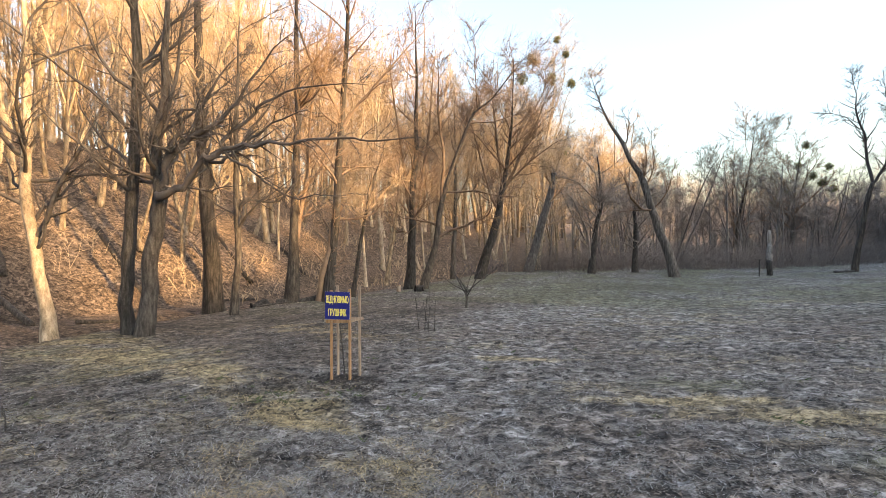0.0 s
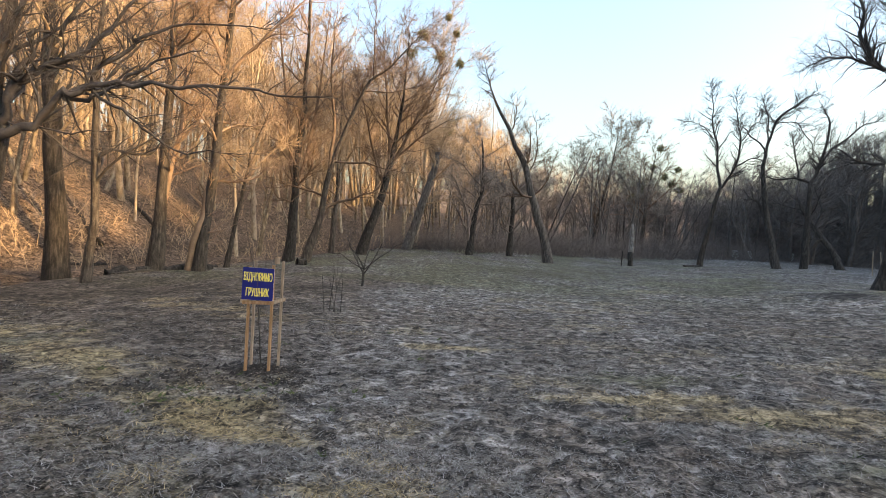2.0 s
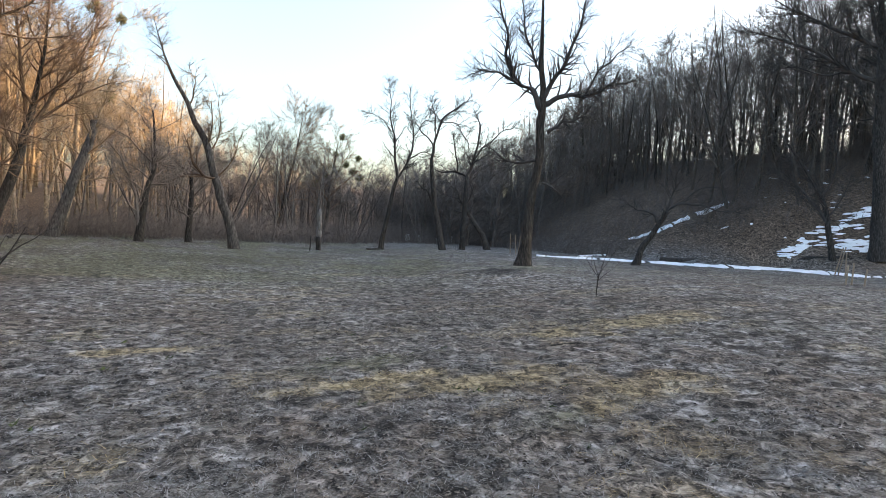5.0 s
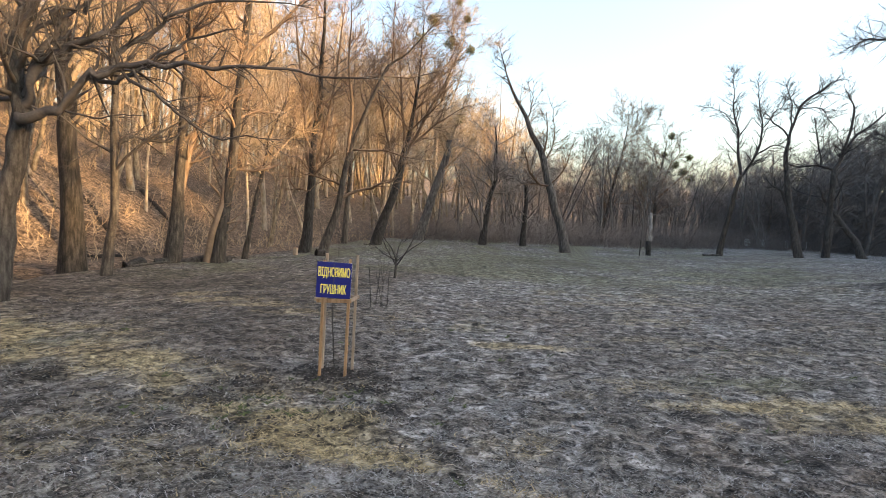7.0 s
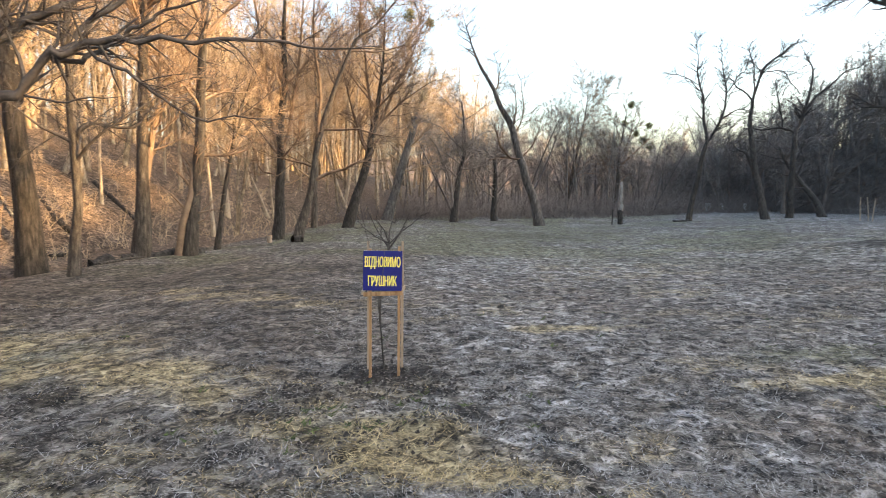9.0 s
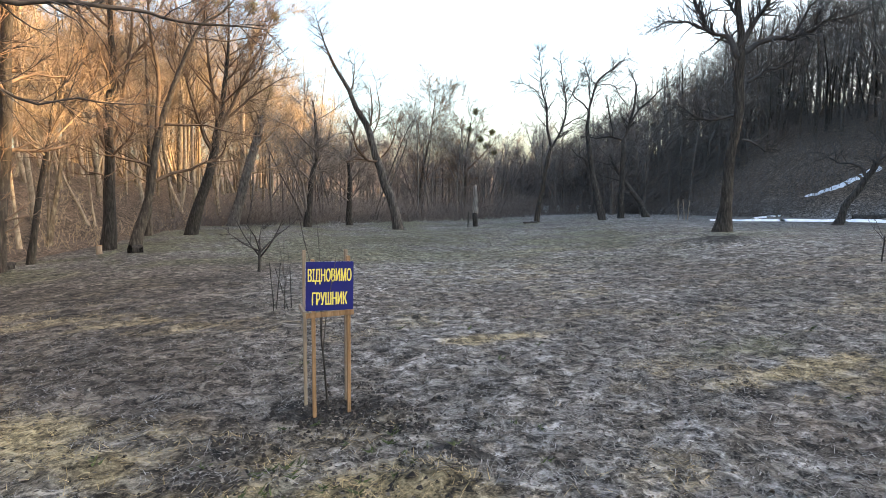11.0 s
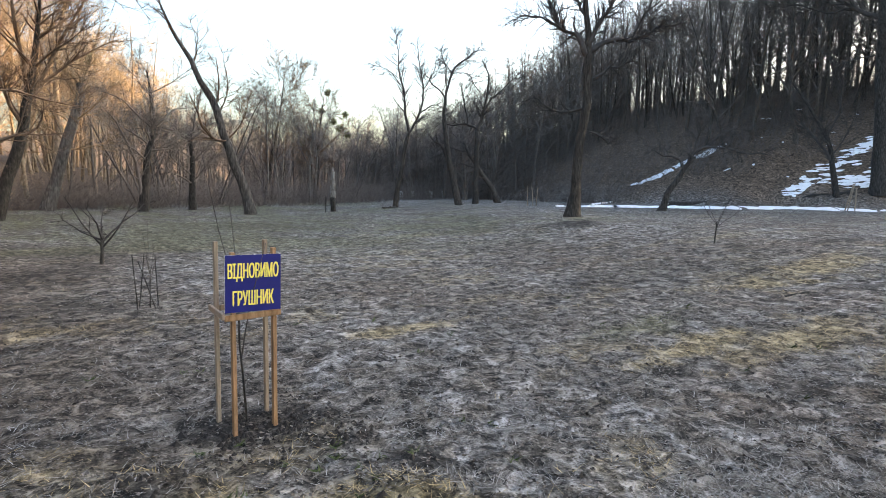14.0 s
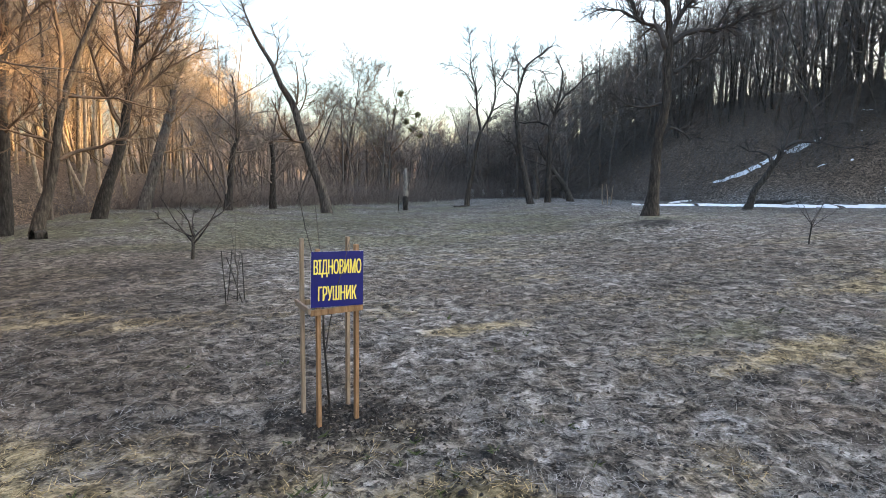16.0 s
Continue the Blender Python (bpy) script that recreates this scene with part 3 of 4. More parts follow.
tree("pear_tree", 16.15, 19.25, V((0, 0, .25), (.3, 2, .19), (.64, 4.1, .17), (.75, 5.4, .175), (.84, 6.7, .16), (.86, 8.2, .11), (.87, 10, .07), (1.0, 12.5, .02)),
     [V((.8, 6.5, .13), (.35, 7.4, .11), (-.15, 7.65, .09), (-.5, 8.6, .07), (-.65, 10, .05), (-1.1, 11.6, .02)),
      V((-.15, 7.6, .06), (-.9, 8.1, .04), (-1.6, 8.2, .03), (-2.3, 7.9, .01)),
      V((.86, 6.7, .13), (1.8, 7.1, .10), (2.7, 7.2, .08), (3.6, 7.5, .05), (4.8, 7.95, .02)),
      V((.86, 7.0, .11), (1.3, 7.8, .09), (1.9, 8.7, .07), (2.4, 10, .05), (2.9, 11.8, .02)),
      V((2.6, 7.2, .05), (3.2, 8.2, .04), (3.9, 8.9, .02), (4.4, 9.2, .01)),
      V((1.05, 5.6, .08), (1.6, 6.0, .06), (2.2, 6.2, .04), (2.9, 6.2, .015)),
      V((.85, 3.5, .05), (1.5, 3.2, .04), (1.95, 3.1, .02)),
      V((.7, 4.4, .06), (-.2, 4.35, .05), (-.9, 4.5, .035), (-1.4, 4.9, .015)),
      V((.86, 8, .07), (.4, 9, .05), (.1, 10.4, .03), (-.1, 12, .01))],
     21, BARK, TWIG_DARK, "tall old bare pear tree with a forked crown on the meadow", twigs=(24, 10), sub_len=1.25, twig_len=0.5, twig_r=0.0052, wob=0.3, top_spray=False, tilt=-0.065, slim=1.0, flare=1.7, lift=0.12)
tree("apple_tree", 17.45, 35.1, V((0, 0, .2), (.3, 2.1, .16), (.86, 4.85, .13)),
     [V((.86, 4.8, .11), (.5, 6.9, .08), (.2, 8.2, .06), (.07, 9.8, .03), (0, 11, .012)), V((.86, 4.8, .10), (1.42, 5.8, .08), (1.76, 7.5, .06), (1.5, 9.2, .03), (1.3, 10.4, .012)),
      V((1.5, 6, .05), (2.4, 6.6, .035), (3, 6.5, .015)), V((1.7, 7.5, .04), (2.4, 8.6, .03), (3.1, 9.3, .012)), V((.3, 7.8, .04), (-.6, 8.7, .02), (-1.3, 8.9, .01))],
     22, BARK, TWIG_DARK, "slender forked bare fruit tree with a pale peeling trunk", twigs=(13, 8), sub_len=1.2, twig_len=0.5, twig_r=0.008, top_spray=False)
tree("apple_tree", 20.7, 32.5, V((0, 0, .25), (-.66, 2.66, .21), (-1.04, 5.4, .14), (-1, 6.75, .11)),
     [V((-1, 6.7, .10), (-.55, 8.5, .08), (.3, 9.3, .06), (1.4, 9.9, .02)), V((-.66, 2.66, .11), (-1.2, 3.6, .09), (-1.7, 4.1, .07)), V((-1, 6.6, .07), (-1.7, 7.6, .05), (-2.3, 8.2, .02)),
      V((-.6, 8.3, .06), (.4, 8.2, .04), (1.0, 7.4, .03), (1.3, 6.4, .012)), V((-1, 7, .05), (-1.0, 8.6, .04), (-1.3, 10, .012))],
     23, BARK_DARK, TWIG_DARK, "dark crooked bare fruit tree with a sprawling crown", twigs=(14, 8), sub_len=1.2, twig_len=0.5, twig_r=0.008, wob=0.25, top_spray=False)
tree("apple_tree", 23.0, 33.7, V((0, 0, .23), (0, 2, .2), (.07, 5.1, .16)),
     [V((.07, 5.0, .10), (-.6, 5.4, .08), (-1.7, 5.3, .05), (-2.4, 5.6, .02)), V((.07, 5, .13), (.4, 6, .1), (.7, 7.5, .08), (.62, 8.9, .06), (.3, 9.6, .03)),
      V((.5, 6.2, .09), (1.2, 7.3, .07), (2.4, 8.4, .03), (3.1, 8.7, .01)), V((-.6, 5.4, .06), (-.9, 6.8, .05), (-1.1, 8.2, .02))],
     24, BARK_DARK, TWIG_DARK, "dark bare fruit tree with broken upright limbs", twigs=(11, 8), sub_len=1.15, twig_len=0.5, twig_r=0.008, wob=0.25, top_spray=False)
tree("apple_tree", 26.0, 34.6, V((0, 0, .26), (-.8, 1.4, .2), (-2.0, 3.2, .13), (-2.6, 4.4, .06)), [V((-1.5, 2.5, .08), (-1.3, 3.6, .06), (-1.7, 5, .02))],
     25, BARK_DARK, TWIG_DARK, "low leaning bare fruit tree with a broken top", twigs=(6, 6), sub_len=0.9, twig_r=0.010, auto=3)
tree("leaning_tree", 8.15, 35.4, V((0, 0, .30), (-.7, 2, .24), (-1.5, 4, .21), (-2.4, 6.1, .18), (-3.55, 8.1, .12), (-4.7, 10, .07), (-5.2, 11.1, .04), (-5.7, 12.4, .012)),
     [V((-1.5, 4, .10), (-2.3, 4.1, .08), (-2.9, 5, .06), (-3.5, 6.4, .02)), V((-2.2, 5.7, .06), (-2.0, 6.4, .05), (-2.3, 8.4, .02)), V((-2.0, 5.4, .05), (-1.7, 6.6, .03), (-1.9, 8.8, .012)),
      V((-1.5, 4, .05), (-.8, 5, .03), (-.6, 6.3, .012)), V((-3.4, 8, .05), (-3.2, 9, .03), (-3.6, 10, .012))],
     26, BARK_GREY, TWIG, "bare tree leaning far over the edge of the meadow", twigs=(8, 9), sub_len=1.3, twig_len=0.6, twig_r=0.009, tilt=0.08, slim=1.05)
tree("apple_tree", 3.68, 41.3, V((0, 0, .3), (.43, 3.1, .2), (.75, 5.2, .14), (.5, 8.2, .05)), [V((-.1, 1.0, .13), (-.3, 2.8, .1), (-1.0, 4.7, .06), (-1.8, 6, .02)), V((.7, 5, .08), (2, 6, .05), (3.4, 6.3, .02)), V((.6, 5, .08), (-.8, 6.4, .05), (-2.2, 7, .02))],
     27, BARK_DARK, TWIG_HAZE, "dark two-stemmed bare fruit tree with a dense round crown", twigs=(9, 7), sub_len=1.4, twig_len=0.5, twig_r=0.009, auto=7)
tree("apple_tree", 6.8, 42.6, V((0, 0, .26), (.05, 2.5, .2), (0, 4.8, .13)), [V((0, 4.4, .1), (-1.4, 5.1, .06), (-3, 5.0, .02)), V((0, 4.6, .1), (1.4, 5.6, .06), (2.8, 5.6, .02)), V((0, 4.7, .09), (.4, 6.4, .06), (.8, 8, .02))],
     28, BARK_DARK, TWIG_HAZE, "short dark bare fruit tree with a wide flat crown", twigs=(9, 7), sub_len=1.3, twig_len=0.5, twig_r=0.009, auto=6)
tree("old_tree", -.9, 44.5, V((0, 0, .42), (1.1, 3.5, .36), (1.9, 6.6, .30), (2.1, 7.6, .24)), [V((1.9, 6.4, .12), (1.4, 8, .07), (1.3, 11, .02)), V((2.0, 7, .12), (2.6, 9, .07), (3.4, 12, .02)), V((1.2, 4, .07), (-.2, 5.2, .04), (-1.2, 5.1, .015))],
     29, BARK_GREY, TWIG_SUNLIT, "thick leaning broken-topped tree with young shoots", twigs=(12, 7), sub_len=1.5, twig_len=0.6, twig_r=0.010, auto=4)
tree("wood_edge_tree", -3.2, 33.7, V((0, 0, .34), (1.0, 3.2, .26), (1.5, 5.4, .2), (2.0, 9, .08), (2.2, 13, .02)),
     [V((1.4, 5, .12), (1.1, 8.4, .08), (.8, 12, .02)), V((1.5, 5.2, .12), (2.8, 7.8, .08), (4.2, 11, .02)), V((1.5, 5.4, .1), (3.2, 7, .06), (5, 8.2, .02)), V((1.2, 4, .1), (0.2, 7, .06), (-.6, 10, .02))],
     30, BARK_DARK, TWIG, "leaning bare tree fanning into many upright stems", twigs=(9, 8), sub_len=1.6, twig_len=0.6, twig_r=0.009, auto=6)
tree("wood_edge_tree", -4.9, 26.4, V((0, 0, .24), (.7, 2.3, .17), (.95, 4.2, .14), (2.3, 7.9, .08), (3.4, 9.1, .05), (5, 11, .015)),
     [V((.8, 2.5, .09), (2, 3.1, .07), (3, 3.3, .05), (3.6, 4.4, .02)), V((.9, 4, .1), (1.0, 7.5, .07), (.8, 11, .02)), V((2.3, 7.9, .05), (3.8, 8.1, .03), (5.5, 8.6, .012))],
     31, BARK, TWIG, "bare tree leaning out from the edge of the wood", twigs=(9, 8), sub_len=1.5, twig_len=0.55, twig_r=0.008, auto=6)
tree("wood_edge_tree", -5.95, 27.6, V((0, 0, .3), (.2, 3, .22), (.3, 5.5, .18), (.5, 9, .11), (.5, 14, .02)),
     [V((.25, 3.5, .12), (-.3, 7, .09), (-.8, 12, .02)), V((.25, 3.8, .12), (.9, 7, .08), (1.5, 12, .02)), V((.1, 2.6, .06), (-.7, 3.2, .05), (-1.2, 5, .02))],
     32, BARK_DARK, TWIG, "dark many-stemmed bare tree beside the ditch", twigs=(9, 8), sub_len=1.4, twig_len=0.55, twig_r=0.008, auto=8)
tree("wood_edge_tree", -7.75, 21.5, V((0, 0, .26), (.4, 3.7, .19), (.55, 6.6, .16), (.9, 11, .10), (1.1, 15, .03)),
     [V((-.35, 0, .16), (0, 2, .14), (.35, 3.7, .12)), V((.45, 3.3, .08), (1.1, 3.3, .06), (1.9, 3.55, .04), (2.6, 4.3, .015)), V((.6, 7, .09), (2.2, 9, .06), (4, 11, .02)), V((.6, 7.5, .09), (-.6, 10, .06), (-1.6, 13, .02))],
     33, BARK, TWIG, "tall double-trunked bare tree on the ditch bank", twigs=(9, 7), sub_len=1.5, twig_len=0.5, twig_r=0.007, auto=9)
tree("wood_edge_tree", -9.15, 21.1, V((0, 0, .32), (.2, 3.4, .2), (.28, 6.3, .17), (.4, 9, .14), (.3, 15, .03)),
     [V((.2, 1.9, .13), (.55, 4.4, .11), (.9, 7.5, .06), (1.2, 11, .02)), V((.3, 7.2, .1), (-.8, 9.5, .06), (-1.6, 12, .02)), V((.35, 8, .08), (1.8, 10, .05), (3.2, 11.5, .02))],
     34, BARK, TWIG, "tall straight bare tree beside the ditch", twigs=(9, 7), sub_len=1.5, twig_len=0.5, twig_r=0.007, auto=9)
tree("wood_edge_tree", -9.15, 16.9, V((0, 0, .16), (.15, 1.8, .13), (.2, 3.5, .12), (.12, 6.1, .09), (.3, 10, .02)),
     [V((.22, 3.4, .07), (.5, 3.85, .06), (1.4, 3.85, .045), (2.1, 4.5, .02)), V((.15, 5.4, .05), (.9, 6.6, .04), (1.7, 8, .015))],
     35, BARK, TWIG_DARK, "thin bare tree with one bent side limb", twigs=(8, 7), sub_len=1.1, twig_len=0.4, twig_r=0.006, auto=5)
tree("wood_edge_tree", -11.5, 19.4, V((0, 0, .44), (-.15, 3.9, .33), (-.3, 6.8, .29), (-.45, 9.5, .22), (-.4, 15, .05)),
     [V((-.25, 6, .12), (.6, 7.6, .09), (1.7, 10, .02)), V((-.35, 8, .14), (.8, 11, .08), (1.6, 14, .02)), V((-.35, 8, .12), (-1.8, 10.5, .08), (-3, 13, .02))],
     36, BARK, TWIG_SUNLIT, "thick-trunked tall bare tree beyond the ditch", twigs=(8, 7), sub_len=1.6, twig_len=0.5, twig_r=0.007, auto=7)
tree("wood_edge_tree", -9.3, 12.3, V((0, 0, .2), (-.02, 1.4, .19), (.08, 2.75, .18), (.2, 5.1, .155), (.2, 8, .12), (.3, 13, .02)),
     [V((.1, 5, .07), (-.8, 6.2, .05), (-2, 7, .02)), V((.1, 6.5, .08), (1, 8, .05), (2.2, 9.5, .02))],
     37, BARK_DARK, TWIG_DARK, "rough-barked trunk of a bare pair of trees", twigs=(8, 7), sub_len=1.2, twig_len=0.4, twig_r=0.005, auto=5)
tree("wood_edge_tree", -8.64, 11.94, V((0.03, 0, .2), (.22, 1.5, .19), (.33, 2.6, .18), (.44, 3.55, .175), (.38, 4.15, .14), (.35, 4.7, .125), (.5, 5.4, .11), (.6, 7, .09), (.7, 10, .03)),
     [V((.44, 3.4, -.1, .12), (.7, 3.53, -.5, .10), (1.04, 3.71, -.83, .092), (1.33, 4.07, -1.07, .085), (1.6, 4.37, -1.28, .07), (2.03, 4.52, -1.63, .055), (2.5, 4.57, -2.0, .048), (3.2, 4.6, -2.55, .038), (4.0, 4.62, -3.2, .03), (4.7, 4.5, -3.75, .022), (5.7, 4.5, -4.5, .008)),
      V((1.45, 4.2, -1.15, .05), (1.8, 4.27, -1.44, .045), (2.2, 4.48, -1.77, .04), (2.57, 4.76, -2.06, .034), (2.9, 4.98, -2.3, .026), (3.6, 5.3, -2.8, .01)),
      V((1.9, 4.42, -1.5, .034), (2.28, 4.11, -1.82, .03), (2.6, 3.8, -2.1, .026), (3.0, 3.5, -2.43, .021), (3.55, 3.27, -2.83, .016), (4.3, 3.3, -3.4, .006)),
      V((1.6, 4.4, -1.1, .06), (2.05, 4.88, -1.05, .052), (2.5, 5.3, -1.25, .045), (2.9, 5.7, -1.45, .038), (3.6, 6.1, -1.8, .026), (5.0, 6.0, -2.9, .008)),
      V((.46, 3.7, -.08, .11), (.7, 4.26, -.28, .095), (.9, 4.7, -.36, .085), (1.21, 4.92, -.48, .07), (1.62, 5.25, -.65, .06), (2.0, 5.63, -.8, .05), (2.7, 6.6, -1.1, .03), (3.6, 7.6, -1.5, .01)),
      V((.5, 3.9, -.05, .075), (.72, 4.5, -.14, .065), (.94, 5.06, -.19, .058), (1.17, 5.5, -.23, .05), (1.5, 5.9, -.3, .042), (2.4, 7.2, -.5, .012)),
      V((.95, 4.72, -.38, .03), (1.31, 4.97, -.52, .026), (1.6, 4.9, -.64, .022), (1.9, 4.68, -.76, .01)),
      V((.36, 4.6, 0, .05), (.06, 5.02, 0, .036), (-.3, 5.28, -.06, .026), (-.9, 5.7, -.2, .01)),
      V((.6, 3.7, -.4, .025), (1.08, 3.68, -.87, .02), (1.62, 3.62, -1.3, .016), (2.3, 3.64, -1.8, .006)),
      V((.38, 4.9, 0, .07), (.8, 6.0, -.1, .055), (.9, 7.4, -.2, .03), (1.3, 9.2, -.4, .01))],
     38, BARK_DARK, TWIG_DARK, "bare tree with long low limbs reaching over the meadow", twigs=(11, 7), sub_len=1.1, twig_len=0.4, twig_r=0.0045, auto=5, lift=0.03, slim=1.0)
tree("wood_edge_tree", -11.1, 11.8, V((0, 0, .24), (-.25, 2, .17), (-.5, 4.2, .15), (-.5, 7, .11), (-.6, 12, .02)),
     [V((-.3, 3, .09), (.4, 4.8, .06), (1.2, 6.6, .02)), V((-.5, 5, .08), (-1.6, 6, .05), (-3, 6.6, .02)), V((-.45, 4.4, .06), (.8, 4.6, .04), (2.2, 4.75, .015))],
     39, BARK_SUNLIT, TWIG_DARK, "pale leaning bare tree lit by low sun", twigs=(8, 7), sub_len=1.2, twig_len=0.4, twig_r=0.005, auto=5)
tree("wood_edge_tree", -7.45, 23.6, V((0, 0, .13), (.3, 1.8, .1), (.6, 3.6, .08), (.9, 5, .05), (1.5, 7, .015)), [V((.6, 3.4, .05), (1.4, 4.6, .03), (2.2, 5.2, .012))],
     40, BARK, TWIG_SUNLIT, "thin crooked young tree on the ditch bank", twigs=(9, 7), sub_len=1.0, twig_len=0.4, twig_r=0.007, auto=4)
tree("wood_edge_tree", -5.3, 36.5, V((0, 0, .22), (.1, 3, .17), (.2, 7, .1), (.2, 12, .02)), [], 41, BARK, TWIG_SUNLIT, "straight bare tree at the edge of the wood", twigs=(8, 7), sub_len=1.6, auto=10, twig_r=0.009)
tree("crab_apple", 25.9, 21.4, V((0, 0, .24), (.5, 1.1, .19), (1.25, 2.4, .15), (1.5, 3.0, .12)),
     [V((1.2, 2.3, .09), (.7, 2.9, .07), (.1, 2.95, .05), (-.5, 3.3, .02)), V((1.4, 2.8, .09), (2.2, 3.4, .07), (3.6, 3.3, .05), (5.2, 3.0, .02)), V((1.5, 3, .07), (1.8, 4.2, .05), (1.4, 5.6, .02)), V((2.2, 3.4, .05), (3, 4.2, .04), (4.2, 4.3, .015))],
     42, BARK_DARK, TWIG_DARK, "low leaning dark fruit tree with a spreading crown beside the snow", twigs=(11, 7), sub_len=1.1, twig_len=0.45, twig_r=0.009, wob=0.25)
tree("oak_tree", 43.0, 16.5, V((0, 0, .72), (-.1, 3, .6), (-.3, 7, .55), (-.5, 11, .5), (-.6, 13, .36), (-.9, 17, .24), (-1.6, 23, .05)),
     [V((-.4, 11.2, .26), (-2.2, 12.1, .2), (-4.6, 14, .14), (-7.2, 15.2, .09), (-9.3, 16, .03)), V((-.6, 13.4, .24), (-3, 15, .17), (-5.5, 16.6, .1), (-8, 18.6, .03)),
      V((-.4, 12, .3), (1, 14.9, .22), (3, 17.5, .15), (5.5, 20, .04)), V((-.6, 13, .22), (-1.6, 17, .15), (-3.6, 21, .04)), V((.3, 13.5, .15), (3.5, 15, .1), (6.5, 15.4, .03)),
      V((-2.2, 12.1, .1), (-3.6, 12.0, .08), (-5.4, 12.8, .05), (-7, 12.6, .02)), V((-.2, 9, .08), (-1.6, 8.9, .05), (-2.6, 8.5, .02))],
     43, BARK_DARK, TWIG_DARK, "massive dark bare oak at the foot of the snowy slope", twigs=(9, 8), sub_len=2.2, twig_len=0.8, twig_r=0.012, auto=8, slim=0.68)
tree("bare_tree", 41.0, 18.1, V((0, 0, .26), (-.4, 2.5, .2), (-1.0, 4.8, .14), (-3, 8, .06)), [V((-.4, 2.4, .12), (-1.6, 4.6, .09), (-3.4, 6.4, .02)), V((-.9, 4.4, .08), (-.2, 7, .05), (-.6, 9, .02))],
     44, BARK_DARK, TWIG_DARK, "crooked bare tree at the foot of the snowy slope", twigs=(8, 7), sub_len=1.3, twig_r=0.010, auto=4)


def sapling(name, x, y, h, seed, label, spread=0.5, stems=5, r=0.012, bole=0.45, lean=0.0):
    rng = np.random.default_rng(seed)
    holder = tagged(new(name), label, "sapling")
    holder.location = (x, y, ground_z(x, y))
    body, crown = Wood(), Wood()
    line = wander((0, 0, -0.05), (lean, 0, 1), h * bole, 4, rng, 0.05, 0.02)
    body.tube(line, np.linspace(r * 1.3, r, 5), 6)
    for k in range(stems):
        a = k * 2 * math.pi / stems + rng.random()
        p, _ = along(line, 0.5 + 0.5 * rng.random())
        ln = wander(p, (math.cos(a) * spread, math.sin(a) * spread, 0.7), h * (0.4 + 0.25 * rng.random()), 4, rng, 0.12, 0.03)
        crown.tube(ln, np.linspace(r * 0.7, r * 0.2, 5), 4)
        sprout(crown, ln, r * 0.6, r * 0.2, rng, 3, h * 0.18 * min(1, spread * 2.5), 3, h * 0.06 * min(1, spread * 3), r * 0.18, 0.2)
    part("trunk", body, BARK_DARK, holder)
    part("crown", crown, TWIG_DARK, holder)
    return holder


sapling("young_pear_tree", -1.24, 16.6, 2.1, 3, "young bare fruit tree with spreading limbs on the meadow", 0.85, 6, 0.032, 0.3)
sapling("young_pear_tree", 10.75, 10.2, 1.45, 4, "small bare fruit tree in the frosty grass", 0.5, 5, 0.014, 0.4)
sapling("planted_pear_sapling", -1.41, 7.08, 1.9, 5, "thin planted sapling inside the batten frame", 0.05, 3, 0.007, 0.45, -0.05)
sapling("planted_pear_sapling", -1.25, 11.5, 1.25, 6, "thin planted sapling between four sticks", 0.15, 4, 0.006)
sapling("weed_stalk", -3.95, 4.25, 0.45, 7, "dry weed stalk in the grass", 0.15, 3, 0.005)


# ---- sign on its batten frame ----
def batten(bm, a, b, w, d, seed=0):
    """A sawn batten from a to b, its arrises taken off."""
    a, b = Vector(a), Vector(b)
    axis = (b - a).normalized()
    q = axis.to_track_quat("Z", "Y").to_matrix().to_4x4()
    made = bmesh.ops.create_cube(bm, size=1, matrix=Matrix.Translation((a + b) / 2) @ q @ Matrix.Diagonal((w, d, (b - a).length, 1)))
    edges = list({e for v in made["verts"] for e in v.link_edges})
    bmesh.ops.bevel(bm, geom=edges, offset=0.0025, segments=1, affect="EDGES")


def letters(body, width, height, parent, at, name):
    cu = bpy.data.curves.new(name, "FONT")
    cu.body, cu.size, cu.extrude, cu.offset, cu.align_x = body, 1.0, 0.0, 0.0, "CENTER"
    tmp = new("tmp", cu)
    bpy.context.view_layer.update()
    me = bpy.data.meshes.new_from_object(tmp.evaluated_get(bpy.context.evaluated_depsgraph_get()))
    bpy.data.objects.remove(tmp)
    co = np.zeros(len(me.vertices) * 3)
    me.vertices.foreach_get("co", co)
    co = co.reshape(-1, 3)
    # capital letters only: scale by the cap height, 0.73 of the size
    co[:, 0] = (co[:, 0] - (co[:, 0].min() + co[:, 0].max()) / 2) * width / np.ptp(co[:, 0])
    co[:, 1] = co[:, 1] * height / 0.73
    me.vertices.foreach_set("co", co.reshape(-1))
    me.materials.clear()
    bm = bmesh.new()
    for k, dx in enumerate((-0.0022, 0.0, 0.0022)):
        me.transform(Matrix.Translation((dx, 0, 0.0003 * k)))
        bm.from_mesh(me)
        me.transform(Matrix.Translation((-dx, 0, -0.0003 * k)))
    bm.to_mesh(me)
    bm.free()
    ob = part(name, me, YELLOW, parent, "yellow capital letters reading " + body)
    ob.matrix_local = Matrix.Translation(at) @ pose(0, 0, 0, 90, 0, 0)
    return ob


def sign():
    x, y = -1.41, 6.95
    holder = tagged(new("sign_stand"), "blue sign with yellow letters on a four-post batten frame", "sign")
    holder.matrix_world = pose(x, y, 0.0, 0, 0, -2.5)
    for px, py, top, mat in ((-.14, -.045, 1.2, PINE), (.13, -.04, 1.22, PINE), (-.175, .25, 1.25, PINE_OLD), (.16, .24, 1.25, PINE_OLD)):
        bm = bmesh.new()
        batten(bm, (px, py, -0.2), (px + (0.01 if px < 0 else 0.012), py, top), 0.046 if py < 0 else 0.043, 0.026)
